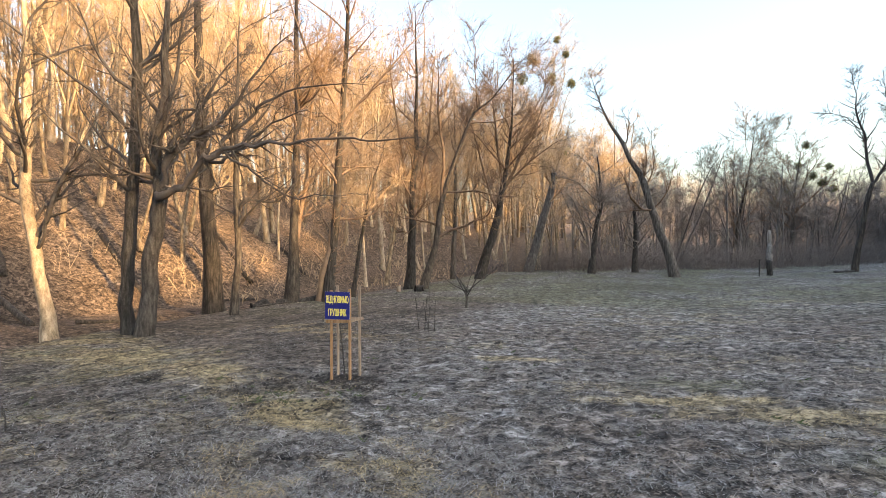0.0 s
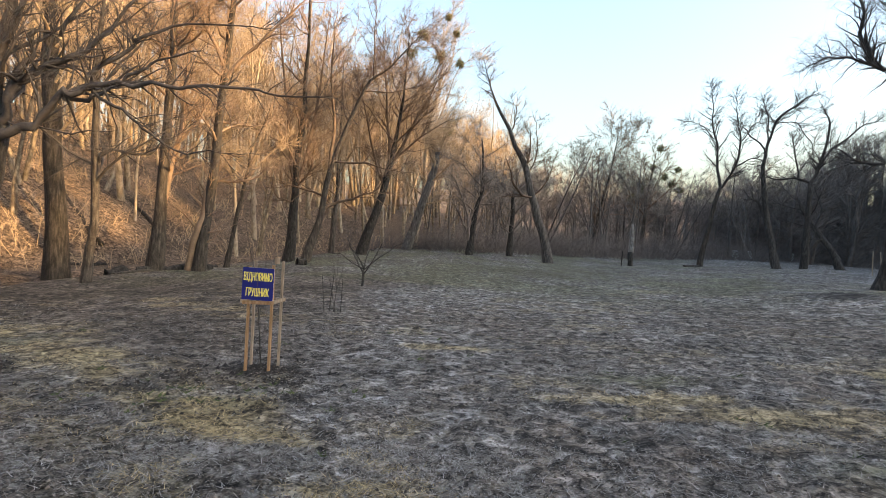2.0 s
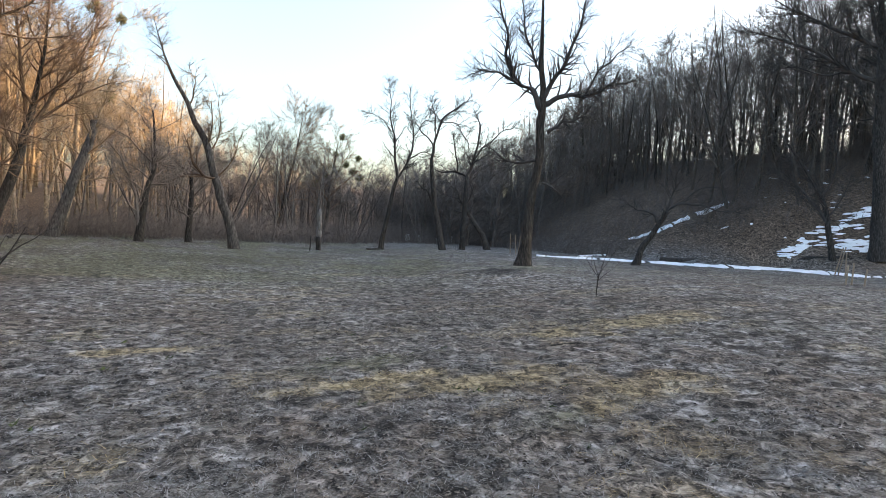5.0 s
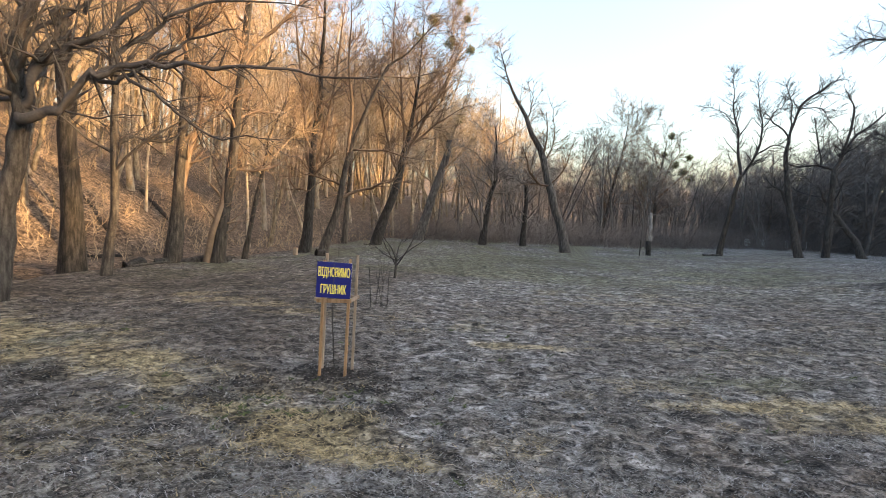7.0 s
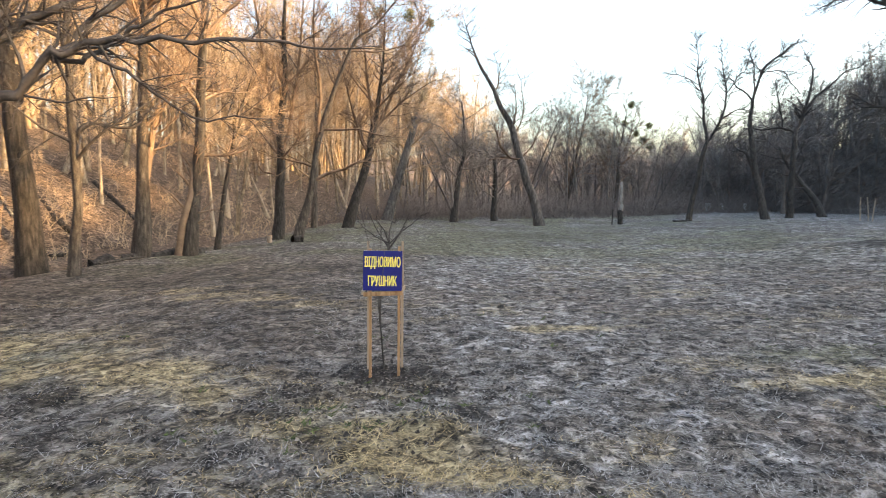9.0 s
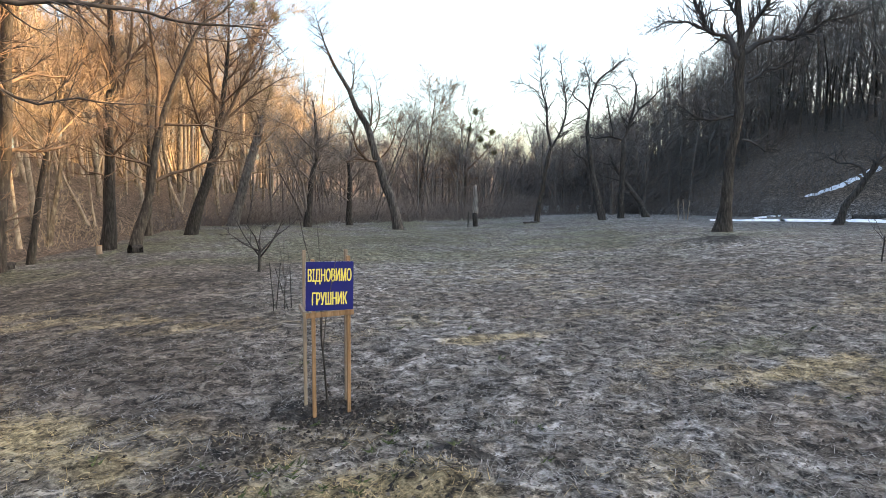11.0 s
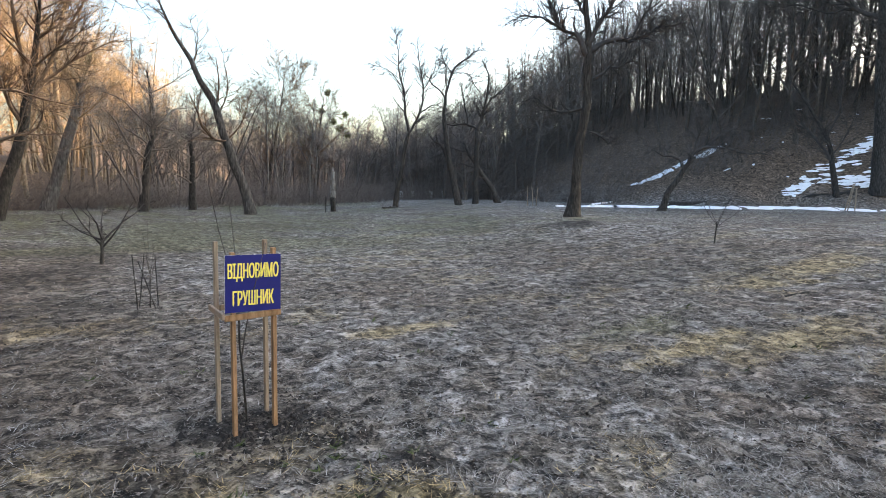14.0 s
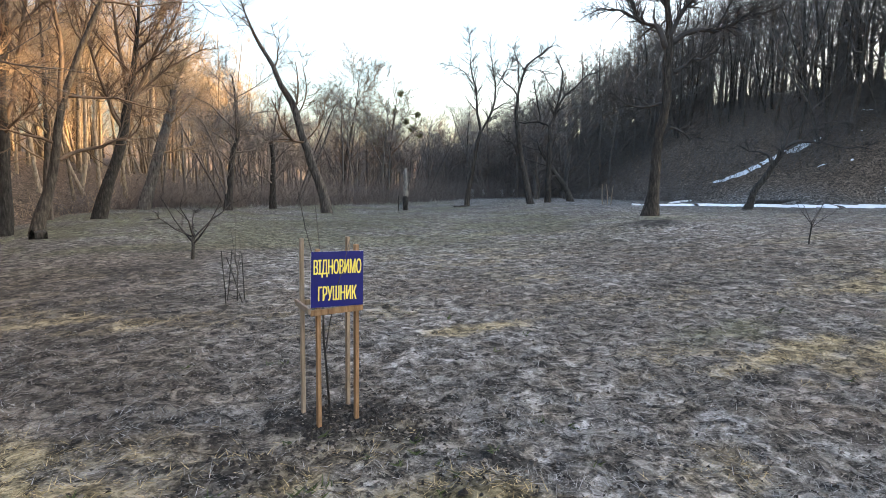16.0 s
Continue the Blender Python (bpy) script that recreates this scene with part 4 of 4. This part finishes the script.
        part("post", bm, mat, holder)
    for a, b, m in (((-.195, -.084, .775), (.172, -.084, .785), PINE), ((-.205, -.1, .79), (-.2, .3, .785), PINE_OLD), ((.16, -.066, .785), (.187, .3, .785), PINE_OLD), ((-.17, .294, .775), (.2, .294, .775), PINE_OLD)):
        bm = bmesh.new()
        batten(bm, a, b, 0.02, 0.04)
        part("rail", bm, m, holder)
    bm = bmesh.new()
    made = bmesh.ops.create_cube(bm, size=1, matrix=Matrix.Diagonal((0.362, 0.006, 0.374, 1)))
    for f in bm.faces:
        f.material_index = 0 if f.normal.y < -0.9 else 1
    for vtx in bm.verts:
        vtx.co.y += 0.06 * vtx.co.x * vtx.co.z
    me = bpy.data.meshes.new("panel")
    bm.to_mesh(me)
    bm.free()
    me.materials.append(BLUE)
    me.materials.append(EDGE)
    panel = part("panel", me, BLUE, holder, "square blue printed panel")
    panel.matrix_local = pose(-0.013, -0.105, 0.999, 0.5, 1.2, 0.4)
    letters("ВІДНОВИМО", 0.326, 0.098, panel, (0, -0.0065, 0.036), "lettering")
    letters("ГРУШНИК", 0.264, 0.098, panel, (0, -0.0065, -0.143), "lettering")


sign()


def stakes(x, y, h, spread, mat, label, n=4, r=0.012, lean=0.12, seed=1):
    rng = np.random.default_rng(seed)
    holder = tagged(new("sapling_stakes"), label, "stakes")
    holder.location = (x, y, ground_z(x, y))
    for k in range(n):
        a = 2 * math.pi * k / n + 0.6
        p = np.array((math.cos(a) * spread, math.sin(a) * spread, -0.1))
        w = Wood()
        w.tube(wander(p, (rng.normal(0, lean), rng.normal(0, lean), 1), h * rng.uniform(0.85, 1.1), 3, rng, 0.03, 0), np.linspace(r, r * 0.8, 4), 6, 0.15, rng)
        part("stake", w, mat, holder)
    return holder


stakes(-1.27, 11.5, 0.85, 0.17, BARK_DARK, "four thin dark sticks round a planted sapling", 4, 0.008, 0.16)
stakes(24.2, 29.4, 1.3, 0.3, PINE_OLD, "three greyed stakes round a planted sapling", 3, 0.03, 0.05, 2)
stakes(37.4, 16.2, 1.7, 0.3, PINE_OLD, "pale stakes round a planted sapling near the snow", 3, 0.035, 0.05, 3)
stakes(26.0, 10.9, 0.9, 0.35, PINE_OLD, "short greyed stakes round a planted sapling", 3, 0.035, 0.05, 4)


def snag():
    rng = np.random.default_rng(8)
    x, y = 13.5, 36.05
    holder = tagged(new("tree_snag"), "pale broken dead trunk standing on the meadow", "dead tree")
    holder.location = (x, y, ground_z(x, y))
    low, high = Wood(), Wood()
    low.tube(wander((0, 0, -.2), (0, 0, 1), 1.1, 4, rng, .05, 0), (.2, .16, .15, .14, .14), 10, .3, rng)
    high.tube(wander((-.01, 0, .85), (-.06, 0, 1), 1.8, 6, rng, .05, 0), (.13, .15, .14, .13, .12, .10, .05), 10, .35, rng)
    part("stub", low, BARK_DARK, holder)
    part("splintered_top", high, BARE_WOOD, holder, "pale barkless splintered wood")
    bm = bmesh.new()
    batten(bm, (0, 0, -.2), (.03, 0, .95), .05, .05)
    post = part("marker_post", bm, BARK_DARK)
    post.location = (12.75, 35.6, ground_z(12.75, 35.6))
    tagged(post, "thin dark wooden marker post in the grass", "post")


snag()


def log(name, a, b, r, mat, label, seed):
    rng = np.random.default_rng(seed)
    w = Wood()
    pa, pb = np.array((*a, ground_z(*a) + r * 0.6)), np.array((*b, ground_z(*b) + r * 0.6))
    line = np.linspace(pa, pb, 6) + rng.normal(0, r * 0.25, (6, 3))
    w.tube(line, r * (1 + 0.2 * rng.random(6)), 9, 0.2, rng)
    return tagged(part(name, w, mat), label, "log")


log("fallen_log", (-9.6, 19.2), (-7.9, 23.8), 0.05, BARK, "thin fallen pole lying along the ditch bank", 2)
log("fallen_log", (-4.9, 24.6), (-4.5, 24.7), 0.16, BARK_DARK, "short dark log on the grass", 3)
log("fallen_branch", (16.3, 34.8), (17.3, 34.9), 0.06, BARK_DARK, "dark fallen branch beside the fruit tree", 4)
log("fallen_branch", (5.9, 6.6), (6.35, 6.45), 0.012, BARK_DARK, "thin dark fallen stick in the grass", 5)
log("fallen_log", (40.2, 19.8), (42.0, 17.6), 0.2, BARK_DARK, "dark log beyond the snow strip", 6)
log("fallen_log", (34.6, 26.2), (37.2, 23.4), 0.2, BARK_DARK, "dark log at the foot of the hill", 7)


for k, (ax, ay, bx, by, r) in enumerate(((-19, 22, -15.2, 20.5, .13), (-17, 28, -13.5, 25.5, .12), (-22, 19, -18.5, 17, .14), (-15.5, 32, -12.8, 30.2, .1), (-25, 28, -21, 26.5, .14), (-18, 16, -15, 14.8, .1), (-13.8, 22.5, -12.6, 24.5, .08), (-14, 15.5, -12.6, 17.6, .08))):
    log("fallen_log", (ax, ay), (bx, by), r, BARK, "fallen trunk lying in leaf litter on the slope", 20 + k)


def clods():
    """Crumbs of dug soil round the sign and on the bare spots."""
    rng = np.random.default_rng(31)
    verts, faces = [], []
    for _ in range(1000):
        cx, cy, sp = ((-1.39, 6.9, .26), (-1.0, 5.65, .16), (-0.95, 6.6, .18), (-2.1, 6.5, .16), (-2.3, 6.0, .2), (-1.6, 5.35, .22), (-4.3, 6.7, .2))[int(rng.choice(7, p=(.4, .12, .1, .1, .1, .1, .08)))]
        x, y = cx + rng.normal(0, sp), cy + rng.normal(0, sp)
        z, r = ground_z(x, y), abs(rng.normal(0, .012)) + .004
        o = len(verts)
        for k in range(6):
            w = k * math.pi / 3
            q = r * rng.uniform(.7, 1.2)
            verts.append((x + q * math.cos(w), y + q * math.sin(w), z - .003))
        verts.append((x + rng.normal(0, r * .2), y, z + r * rng.uniform(.5, 1.1)))
        faces += [(o + k, o + (k + 1) % 6, o + 6) for k in range(6)]
    me = bpy.data.meshes.new("soil_clods")
    me.from_pydata(verts, [], faces)
    me.materials.append(SOIL)
    return tagged(new("soil_clods", me), "dark crumbs of dug soil round the sign", "soil", kind="stuff")


def weeds():
    """Low green rosettes and pale tufts in the dead grass."""
    rng = np.random.default_rng(32)
    green, pale = Wood(), Wood()
    spots = [(-1.75 + rng.normal(0, .5), 5.9 + rng.normal(0, .35)) for _ in range(26)] + [(rng.uniform(-6, 6), rng.uniform(3.5, 10)) for _ in range(45)]
    for x, y in spots:
        z = ground_z(x, y)
        for _ in range(int(rng.integers(5, 11))):
            a = rng.uniform(0, 6.28)
            p = np.array((x + rng.normal(0, .02), y + rng.normal(0, .02), z))
            green.sliver(p, p + np.array((math.cos(a), math.sin(a), rng.uniform(.2, .9))) * rng.uniform(.03, .07), .007)
    for _ in range(200):
        x, y = rng.uniform(-6, 8), rng.uniform(2.5, 12)
        z = ground_z(x, y)
        for _ in range(int(rng.integers(8, 20))):
            a = rng.uniform(0, 6.28)
            p = np.array((x + rng.normal(0, .04), y + rng.normal(0, .04), z))
            pale.sliver(p, p + np.array((math.cos(a), math.sin(a), abs(rng.normal(.3, .35)))) * rng.uniform(.02, .06), .0016)
    tagged(part("green_weeds", green, WEED), "low green weeds in the dead grass", "weeds", kind="stuff")
    tagged(part("grass_tufts", pale, BLADE), "pale tufts of dead grass", "grass", kind="stuff")


clods()
weeds()
log("fallen_log", (-9.5, 20.6), (-7.6, 22.3), 0.11, BARK_DARK, "dark log lying across the ditch", 41)
log("fallen_log", (-9.9, 19.4), (-9.5, 19.9), 0.15, BARK_DARK, "short dark log on the ditch bank", 42)


def cut_stump(x, y, h, r):
    rng = np.random.default_rng(43)
    holder = tagged(new("tree_stump"), "small pale cut stump beside the ditch trees", "stump")
    holder.location = (x, y, ground_z(x, y))
    body, top = Wood(), Wood()
    body.tube(np.array(((0, 0, -.1), (0, 0, h * .5), (.01, 0, h))), (r * 1.15, r, r * .97), 10, .12, rng)
    top.tube(np.array(((.01, 0, h), (.01, 0, h + .012))), (r * .93, r * .9), 10)
    part("bole", body, PINE_OLD, holder)
    part("cut_face", top, PINE, holder, "pale freshly sawn face")


cut_stump(-5.9, 25.6, 0.3, 0.1)


def blocks():
    for bx, by, w in ((30.2, 54.4, .5), (31.3, 53.9, .35), (33.2, 53.0, .45), (34.4, 52.5, .4)):
        bm = bmesh.new()
        bmesh.ops.create_cube(bm, size=1, matrix=Matrix.Translation((0, 0, .3)) @ Matrix.Diagonal((w, .3, .8, 1)))
        bmesh.ops.bevel(bm, geom=list(bm.edges), offset=0.03, segments=2, affect="EDGES")
        ob = part("concrete_block", bm, CONCRETE)
        ob.location = (bx, by, ground_z(bx, by))
        tagged(ob, "small pale concrete block at the end of the meadow", "block", "pale blocks")


blocks()

# ---- woods ----
def plant(kind, label, spots, variants, bark, twig, group, seed):
    """Trees of a wood: each spot gets one of the variants, turned and sized by chance."""
    rng = np.random.default_rng(seed)
    firsts = []
    for body, crown in variants:
        holder = tagged(new(kind), label, "tree", group)
        part("trunk", body, bark, holder)
        part("crown", crown, twig, holder)
        firsts.append(holder)
    used = set()
    for x, y in spots:
        k = int(rng.integers(len(variants)))
        s = rng.uniform(0.75, 1.2) * (float(np.interp(y, [20, 36, 60], [1.0, 0.8, 0.6])) if x > 34 else 1.0)
        m = pose(x, y, ground_z(x, y), rng.normal(0, 1.5), rng.normal(0, 1.5), rng.uniform(0, 360))
        if k in used:
            ob = copy_thing(firsts[k], m)
        else:
            ob, _ = firsts[k], used.add(k)
            ob.matrix_world = m
        ob.scale = (s, s, s)
    for k, ob in enumerate(firsts):
        if k not in used:
            ob.location = (-40 - 3 * k, -30, ground_z(-40 - 3 * k, -30))


def scatter(n, xr, yr, keep, gap, seed):
    rng = np.random.default_rng(seed)
    out = []
    for _ in range(n * 30):
        x, y = rng.uniform(*xr), rng.uniform(*yr)
        if keep(x, y) and all((x - a) ** 2 + (y - b) ** 2 > gap * gap for a, b in out):
            out.append((x, y))
            if len(out) >= n:
                break
    return out


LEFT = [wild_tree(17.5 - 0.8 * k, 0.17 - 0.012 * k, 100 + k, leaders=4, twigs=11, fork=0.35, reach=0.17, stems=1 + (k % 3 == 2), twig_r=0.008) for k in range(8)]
plant("woodland_tree", "tall slender bare woodland tree in warm low sun", scatter(295, (-46, 20), (4, 84), lambda x, y: float(bank_x(y)) - 36 < x < float(bank_x(y)) - (3.4 if y > 30 else 4.0 + 8.0 * float(vnoise(x, y, 3.0, 5))), 1.3, 1), LEFT, BARK_SUNLIT, TWIG_SUNLIT, "trees of the sunlit wood", 1)
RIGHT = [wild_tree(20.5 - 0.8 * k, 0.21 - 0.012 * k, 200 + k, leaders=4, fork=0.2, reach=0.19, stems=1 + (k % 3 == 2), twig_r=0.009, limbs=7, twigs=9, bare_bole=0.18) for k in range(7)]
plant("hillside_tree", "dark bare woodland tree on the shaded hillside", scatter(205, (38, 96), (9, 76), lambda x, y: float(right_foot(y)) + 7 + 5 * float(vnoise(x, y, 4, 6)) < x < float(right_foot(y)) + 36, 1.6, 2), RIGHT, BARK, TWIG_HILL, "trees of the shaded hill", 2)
BACK = [wild_tree(10.5 - 0.8 * k, 0.12 - 0.01 * k, 300 + k, leaders=4, fork=0.18, reach=0.22, stems=1 + (k % 2), twig_r=0.007) for k in range(6)]
plant("valley_tree", "bare tree in the thicket closing the valley", scatter(85, (0, 60), (47, 84), lambda x, y: float(bank_x(y)) - 3 < x < float(right_foot(y)) + 2 and y > 49, 1.9, 3), BACK, BARK_GREY, TWIG_HAZE, "trees closing the valley", 3)


def far_woods(name, zones, mat, label, seed):
    """Far trees of a wood; each zone gives its count, its reach along y, its rule for x, and its heights."""
    rng = np.random.default_rng(seed)
    w = Wood()
    for count, (y0, y1), across, (low, high) in zones:
        for _ in range(count):
            y = rng.uniform(y0, y1)
            x = across(y, rng)
            z = float(land(x, y))
            line = wander((x, y, z - .3), (rng.normal(0, .04), rng.normal(0, .04), 1), rng.uniform(low, high), 3, rng, .04, .02)
            w.tube(line, np.linspace(.18, .03, 4), 4)
            for _ in range(15):
                p, d = along(line, rng.uniform(.06, 1))
                ln = wander(p, (rng.normal(), rng.normal(), 1.1), rng.uniform(1.5, 3.5), 1, rng, .15, .08)
                w.spike(ln[0], ln[1], .06)
                for _ in range(14):
                    q, dd = along(ln, rng.random())
                    w.sliver(q, q + unit(dd + rng.normal(0, .6, 3)) * rng.uniform(.8, 2.0), .03)
    return tagged(part(name, w, mat), label, "woods", kind="stuff")


# the third zone stands out of view, added to break up the sun
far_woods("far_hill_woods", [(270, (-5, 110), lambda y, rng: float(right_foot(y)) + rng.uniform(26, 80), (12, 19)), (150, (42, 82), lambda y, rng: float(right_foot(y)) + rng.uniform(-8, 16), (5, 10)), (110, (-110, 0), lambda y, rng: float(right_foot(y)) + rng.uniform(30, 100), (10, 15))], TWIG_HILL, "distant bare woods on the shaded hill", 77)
far_woods("far_valley_woods", [(130, (66, 110), lambda y, rng: rng.uniform(float(bank_x(y)) - 6, float(right_foot(y)) + 10), (5, 9)), (170, (74, 240), lambda y, rng: rng.uniform(float(bank_x(min(y, 110))) - 30, float(right_foot(y)) + 10), (10, 15))], TWIG_HAZE, "distant bare woods closing the valley", 78)
far_woods("far_sunlit_woods", [(90, (0, 30), lambda y, rng: float(bank_x(y)) - rng.uniform(32, 70), (10, 15)), (230, (30, 100), lambda y, rng: float(bank_x(y)) - rng.uniform(14, 62), (10, 15))], TWIG_SUNLIT, "distant bare woods on the sunlit slope", 79)


def undergrowth(name, n, place, mat, label, seed, hmax=2.6):
    rng = np.random.default_rng(seed)
    w = Wood()
    for _ in range(n):
        x, y = place(rng)
        z = float(land(x, y))
        for _ in range(int(rng.integers(3, 7))):
            p = np.array((x + rng.normal(0, .25), y + rng.normal(0, .25), z - .05))
            d = unit(np.array((rng.normal(0, .42), rng.normal(0, .42), 1)))
            h = rng.uniform(.25, 1) ** 1.3 * hmax
            w.spike(p, p + d * h, .012)
            for _ in range(6):
                q = p + d * h * rng.uniform(.3, .95)
                w.sliver(q, q + unit(d + rng.normal(0, .8, 3)) * h * rng.uniform(.2, .55), .009)
    return tagged(part(name, w, mat), label, "undergrowth", kind="stuff")


def at_back(rng):
    y = 45 + 27 * rng.random() ** 1.4
    return rng.uniform(float(bank_x(y)) - 4, 46), y


def at_left(rng):
    y = rng.uniform(18, 52)
    return float(bank_x(y)) - 2.5 - abs(rng.normal(0, 12)), y


def at_right(rng):
    y = rng.uniform(24, 72)
    return float(right_foot(y)) + (rng.uniform(0, 1) ** 1.3 * 38 - (4 if y > 30 else -3)), y


def at_slope(rng):
    y = rng.uniform(9, 30)
    return float(right_foot(y)) + 5 + 28 * rng.random() ** 0.8, y


undergrowth("back_thicket", 2200, at_back, TWIG_HAZE, "dense bare brush at the end of the meadow", 1, 2.7)
undergrowth("left_brush", 130, at_left, TWIG_SUNLIT, "sparse dry brush under the sunlit trees", 2, 1.8)
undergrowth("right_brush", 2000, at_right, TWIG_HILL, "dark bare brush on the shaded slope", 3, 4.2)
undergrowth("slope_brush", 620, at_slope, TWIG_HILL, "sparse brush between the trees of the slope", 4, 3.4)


def mistletoe(x, y, z, r, seed):
    rng = np.random.default_rng(seed)
    w = Wood()
    for _ in range(130):
        d = unit(rng.normal(0, 1, 3))
        p = d * r * 0.2
        q = d * r * rng.uniform(.6, 1)
        w.spike(p, q, .02)
        w.spike(q * .7, q * .7 + unit(d + rng.normal(0, .7, 3)) * r * .4, .03)
    ob = part("mistletoe", w, MISTLETOE)
    ob.location = (x, y, z)
    return tagged(ob, "round clump of mistletoe in a bare crown", "mistletoe", "mistletoe clumps")


tree("woodland_tree", -0.4, 49.5, V((0, 0, .3), (.5, 5, .24), (.8, 10, .17), (1.6, 15, .07), (1.6, 19.5, .015)),
     [V((.8, 9, .1), (2.2, 13, .06), (3.4, 16, .03), (5.4, 16.6, .012)), V((.8, 10, .1), (-.6, 14, .06), (-1.4, 17.5, .02)), V((1.2, 12.5, .08), (2.4, 16, .04), (2.6, 18.8, .012))],
     61, BARK_SUNLIT, TWIG_SUNLIT, "very tall bare tree hung with mistletoe clumps", twigs=(8, 7), sub_len=1.8, twig_len=0.7, twig_r=0.011, auto=10)
tree("valley_tree", 22.6, 58.8, V((0, 0, .3), (.2, 3, .24), (.4, 6, .15), (1.0, 10.5, .03)),
     [V((.3, 4, .14), (-1.2, 6, .08), (-2, 8, .02)), V((.3, 4.5, .14), (2, 6.4, .08), (3.4, 8, .02)), V((.3, 5, .1), (1.4, 8, .06), (2.4, 9.6, .02))],
     62, BARK, TWIG, "bare tree full of round mistletoe clumps", twigs=(7, 7), sub_len=1.6, twig_len=0.6, twig_r=0.012, auto=8)
tree("valley_tree", 18.0, 60.5, V((0, 0, .25), (.6, 4, .2), (1.4, 8, .1), (2.2, 13.2, .02)), [V((.3, 2, .12), (.2, 6, .08), (.4, 11, .02))],
     63, BARK, TWIG, "tall leaning bare tree at the end of the valley", twigs=(7, 7), sub_len=1.7, twig_len=0.6, twig_r=0.012, auto=14)
for mx, my, mz, mr in ((-0.5, 47.4, 17.3, .6), (-1.4, 47.8, 15.9, .7), (2.2, 47.4, 17.5, .4), (1.5, 47.2, 18.7, .4), (2.6, 48, 15.3, .5), (1.0, 47.9, 15.7, .7), (2.1, 49.2, 10, .6),
                       (23.9, 58.4, 11, .5), (25.6, 57.8, 8.9, .5), (25.2, 58.2, 7.5, .6), (22.6, 59.0, 6.9, .5), (21.6, 59.4, 6, .6), (25.9, 57.9, 6.9, .5), (24.4, 58.2, 8.2, .5), (23.3, 58.6, 9.2, .45)):
    mistletoe(mx, my, mz, mr, int(mx * 10 + mz * 100) % 1000)


# ---- grass and leaves ----
def blades():
    """Flattened blades, grey on the frosted grass and yellow on yellowed grass and painted sun streaks."""
    rng = np.random.default_rng(5)
    n = 260000
    r = 1.2 + 12 * rng.random(n) ** 1.35
    a = rng.uniform(-1.4, 1.6, n)
    x, y = -0.6 + r * np.sin(a), 1.8 + r * np.cos(a)
    keep = np.clip(1.3 - 1.4 * np.exp(-((x + 1.39) ** 2 + (y - 6.9) ** 2) / 0.35), 0, 1) * np.clip(2.6 * fbm(x, y, 0.3, 171) - 0.7, 0, 1) > rng.random(n)
    x, y = x[keep], y[keep]
    n = len(x)
    z = land(x, y) + near_relief(x, y) + 0.002
    ang = rng.uniform(0, 2 * np.pi, n)
    ln, wd = rng.uniform(0.03, 0.11, n), rng.uniform(0.0012, 0.0032, n)
    up = np.abs(rng.normal(0.05, 0.2, n)) * ln
    dx, dy = np.cos(ang), np.sin(ang)
    v = np.stack([np.stack([x - dy * wd, y + dx * wd, z], -1), np.stack([x + dy * wd, y - dx * wd, z], -1), np.stack([x + dx * ln, y + dy * ln, z + up + 0.004], -1)], 1)
    yellow = straw_and_sun_field(x, y)[0] * 1.3 > rng.random(n)
    for name, pick, mat, label in (("grass", ~yellow, BLADE, "flattened dead frosted grass blades"), ("straw_grass", yellow, STRAW_BLADE, "flattened blades of yellowed and sun-streaked grass")):
        w = v[pick].reshape(-1, 3)
        me = bpy.data.meshes.new(name)
        me.from_pydata(w.tolist(), [], np.arange(len(w)).reshape(-1, 3).tolist())
        me.materials.append(mat)
        tagged(new(name, me), label, "grass", kind="stuff")


def leaves():
    """A mat of flattened, half-rotted leaves, a few of them curled."""
    rng = np.random.default_rng(6)
    n = 90000
    r = 1.2 + 10 * rng.random(n) ** 1.35
    a = rng.uniform(-1.4, 1.6, n)
    x, y = -0.6 + r * np.sin(a), 1.8 + r * np.cos(a)
    keep = np.clip(1.6 * fbm(x, y, 0.7, 181) - 0.15 + 0.35 * step(0, -5, x), 0, 1) * (1 - 0.8 * straw_and_sun_field(x, y)[0]) > rng.random(n)
    x, y = x[keep], y[keep]
    n = len(x)
    z = land(x, y) + near_relief(x, y)
    s, w = rng.uniform(.007, .021, n), rng.uniform(0, 6.28, n)
    c, d, k = np.cos(w) * s, np.sin(w) * s, rng.uniform(.45, .8, n)
    curl = rng.random((n, 2)) ** 3 * s[:, None] * 1.1
    v = np.stack([np.stack([x - c, y - d, z + .003 + .2 * curl[:, 0]], -1), np.stack([x - d * k + c * .1, y + c * k + d * .1, z + .005 + curl[:, 0]], -1),
                  np.stack([x + c, y + d, z + .006 + .3 * curl[:, 1]], -1), np.stack([x + d * k + c * .2, y - c * k + d * .2, z + .004 + curl[:, 1]], -1)], 1).reshape(-1, 3)
    o = np.arange(n)[:, None] * 4
    f = np.concatenate([o + np.array([0, 1, 2]), o + np.array([0, 2, 3])]).tolist()
    me = bpy.data.meshes.new("leaf_litter")
    me.from_pydata(v.tolist(), [], f)
    me.materials.append(LEAF)
    return tagged(new("leaf_litter", me), "scattered brown fallen leaves in the grass", "leaves", kind="stuff")


blades()
leaves()
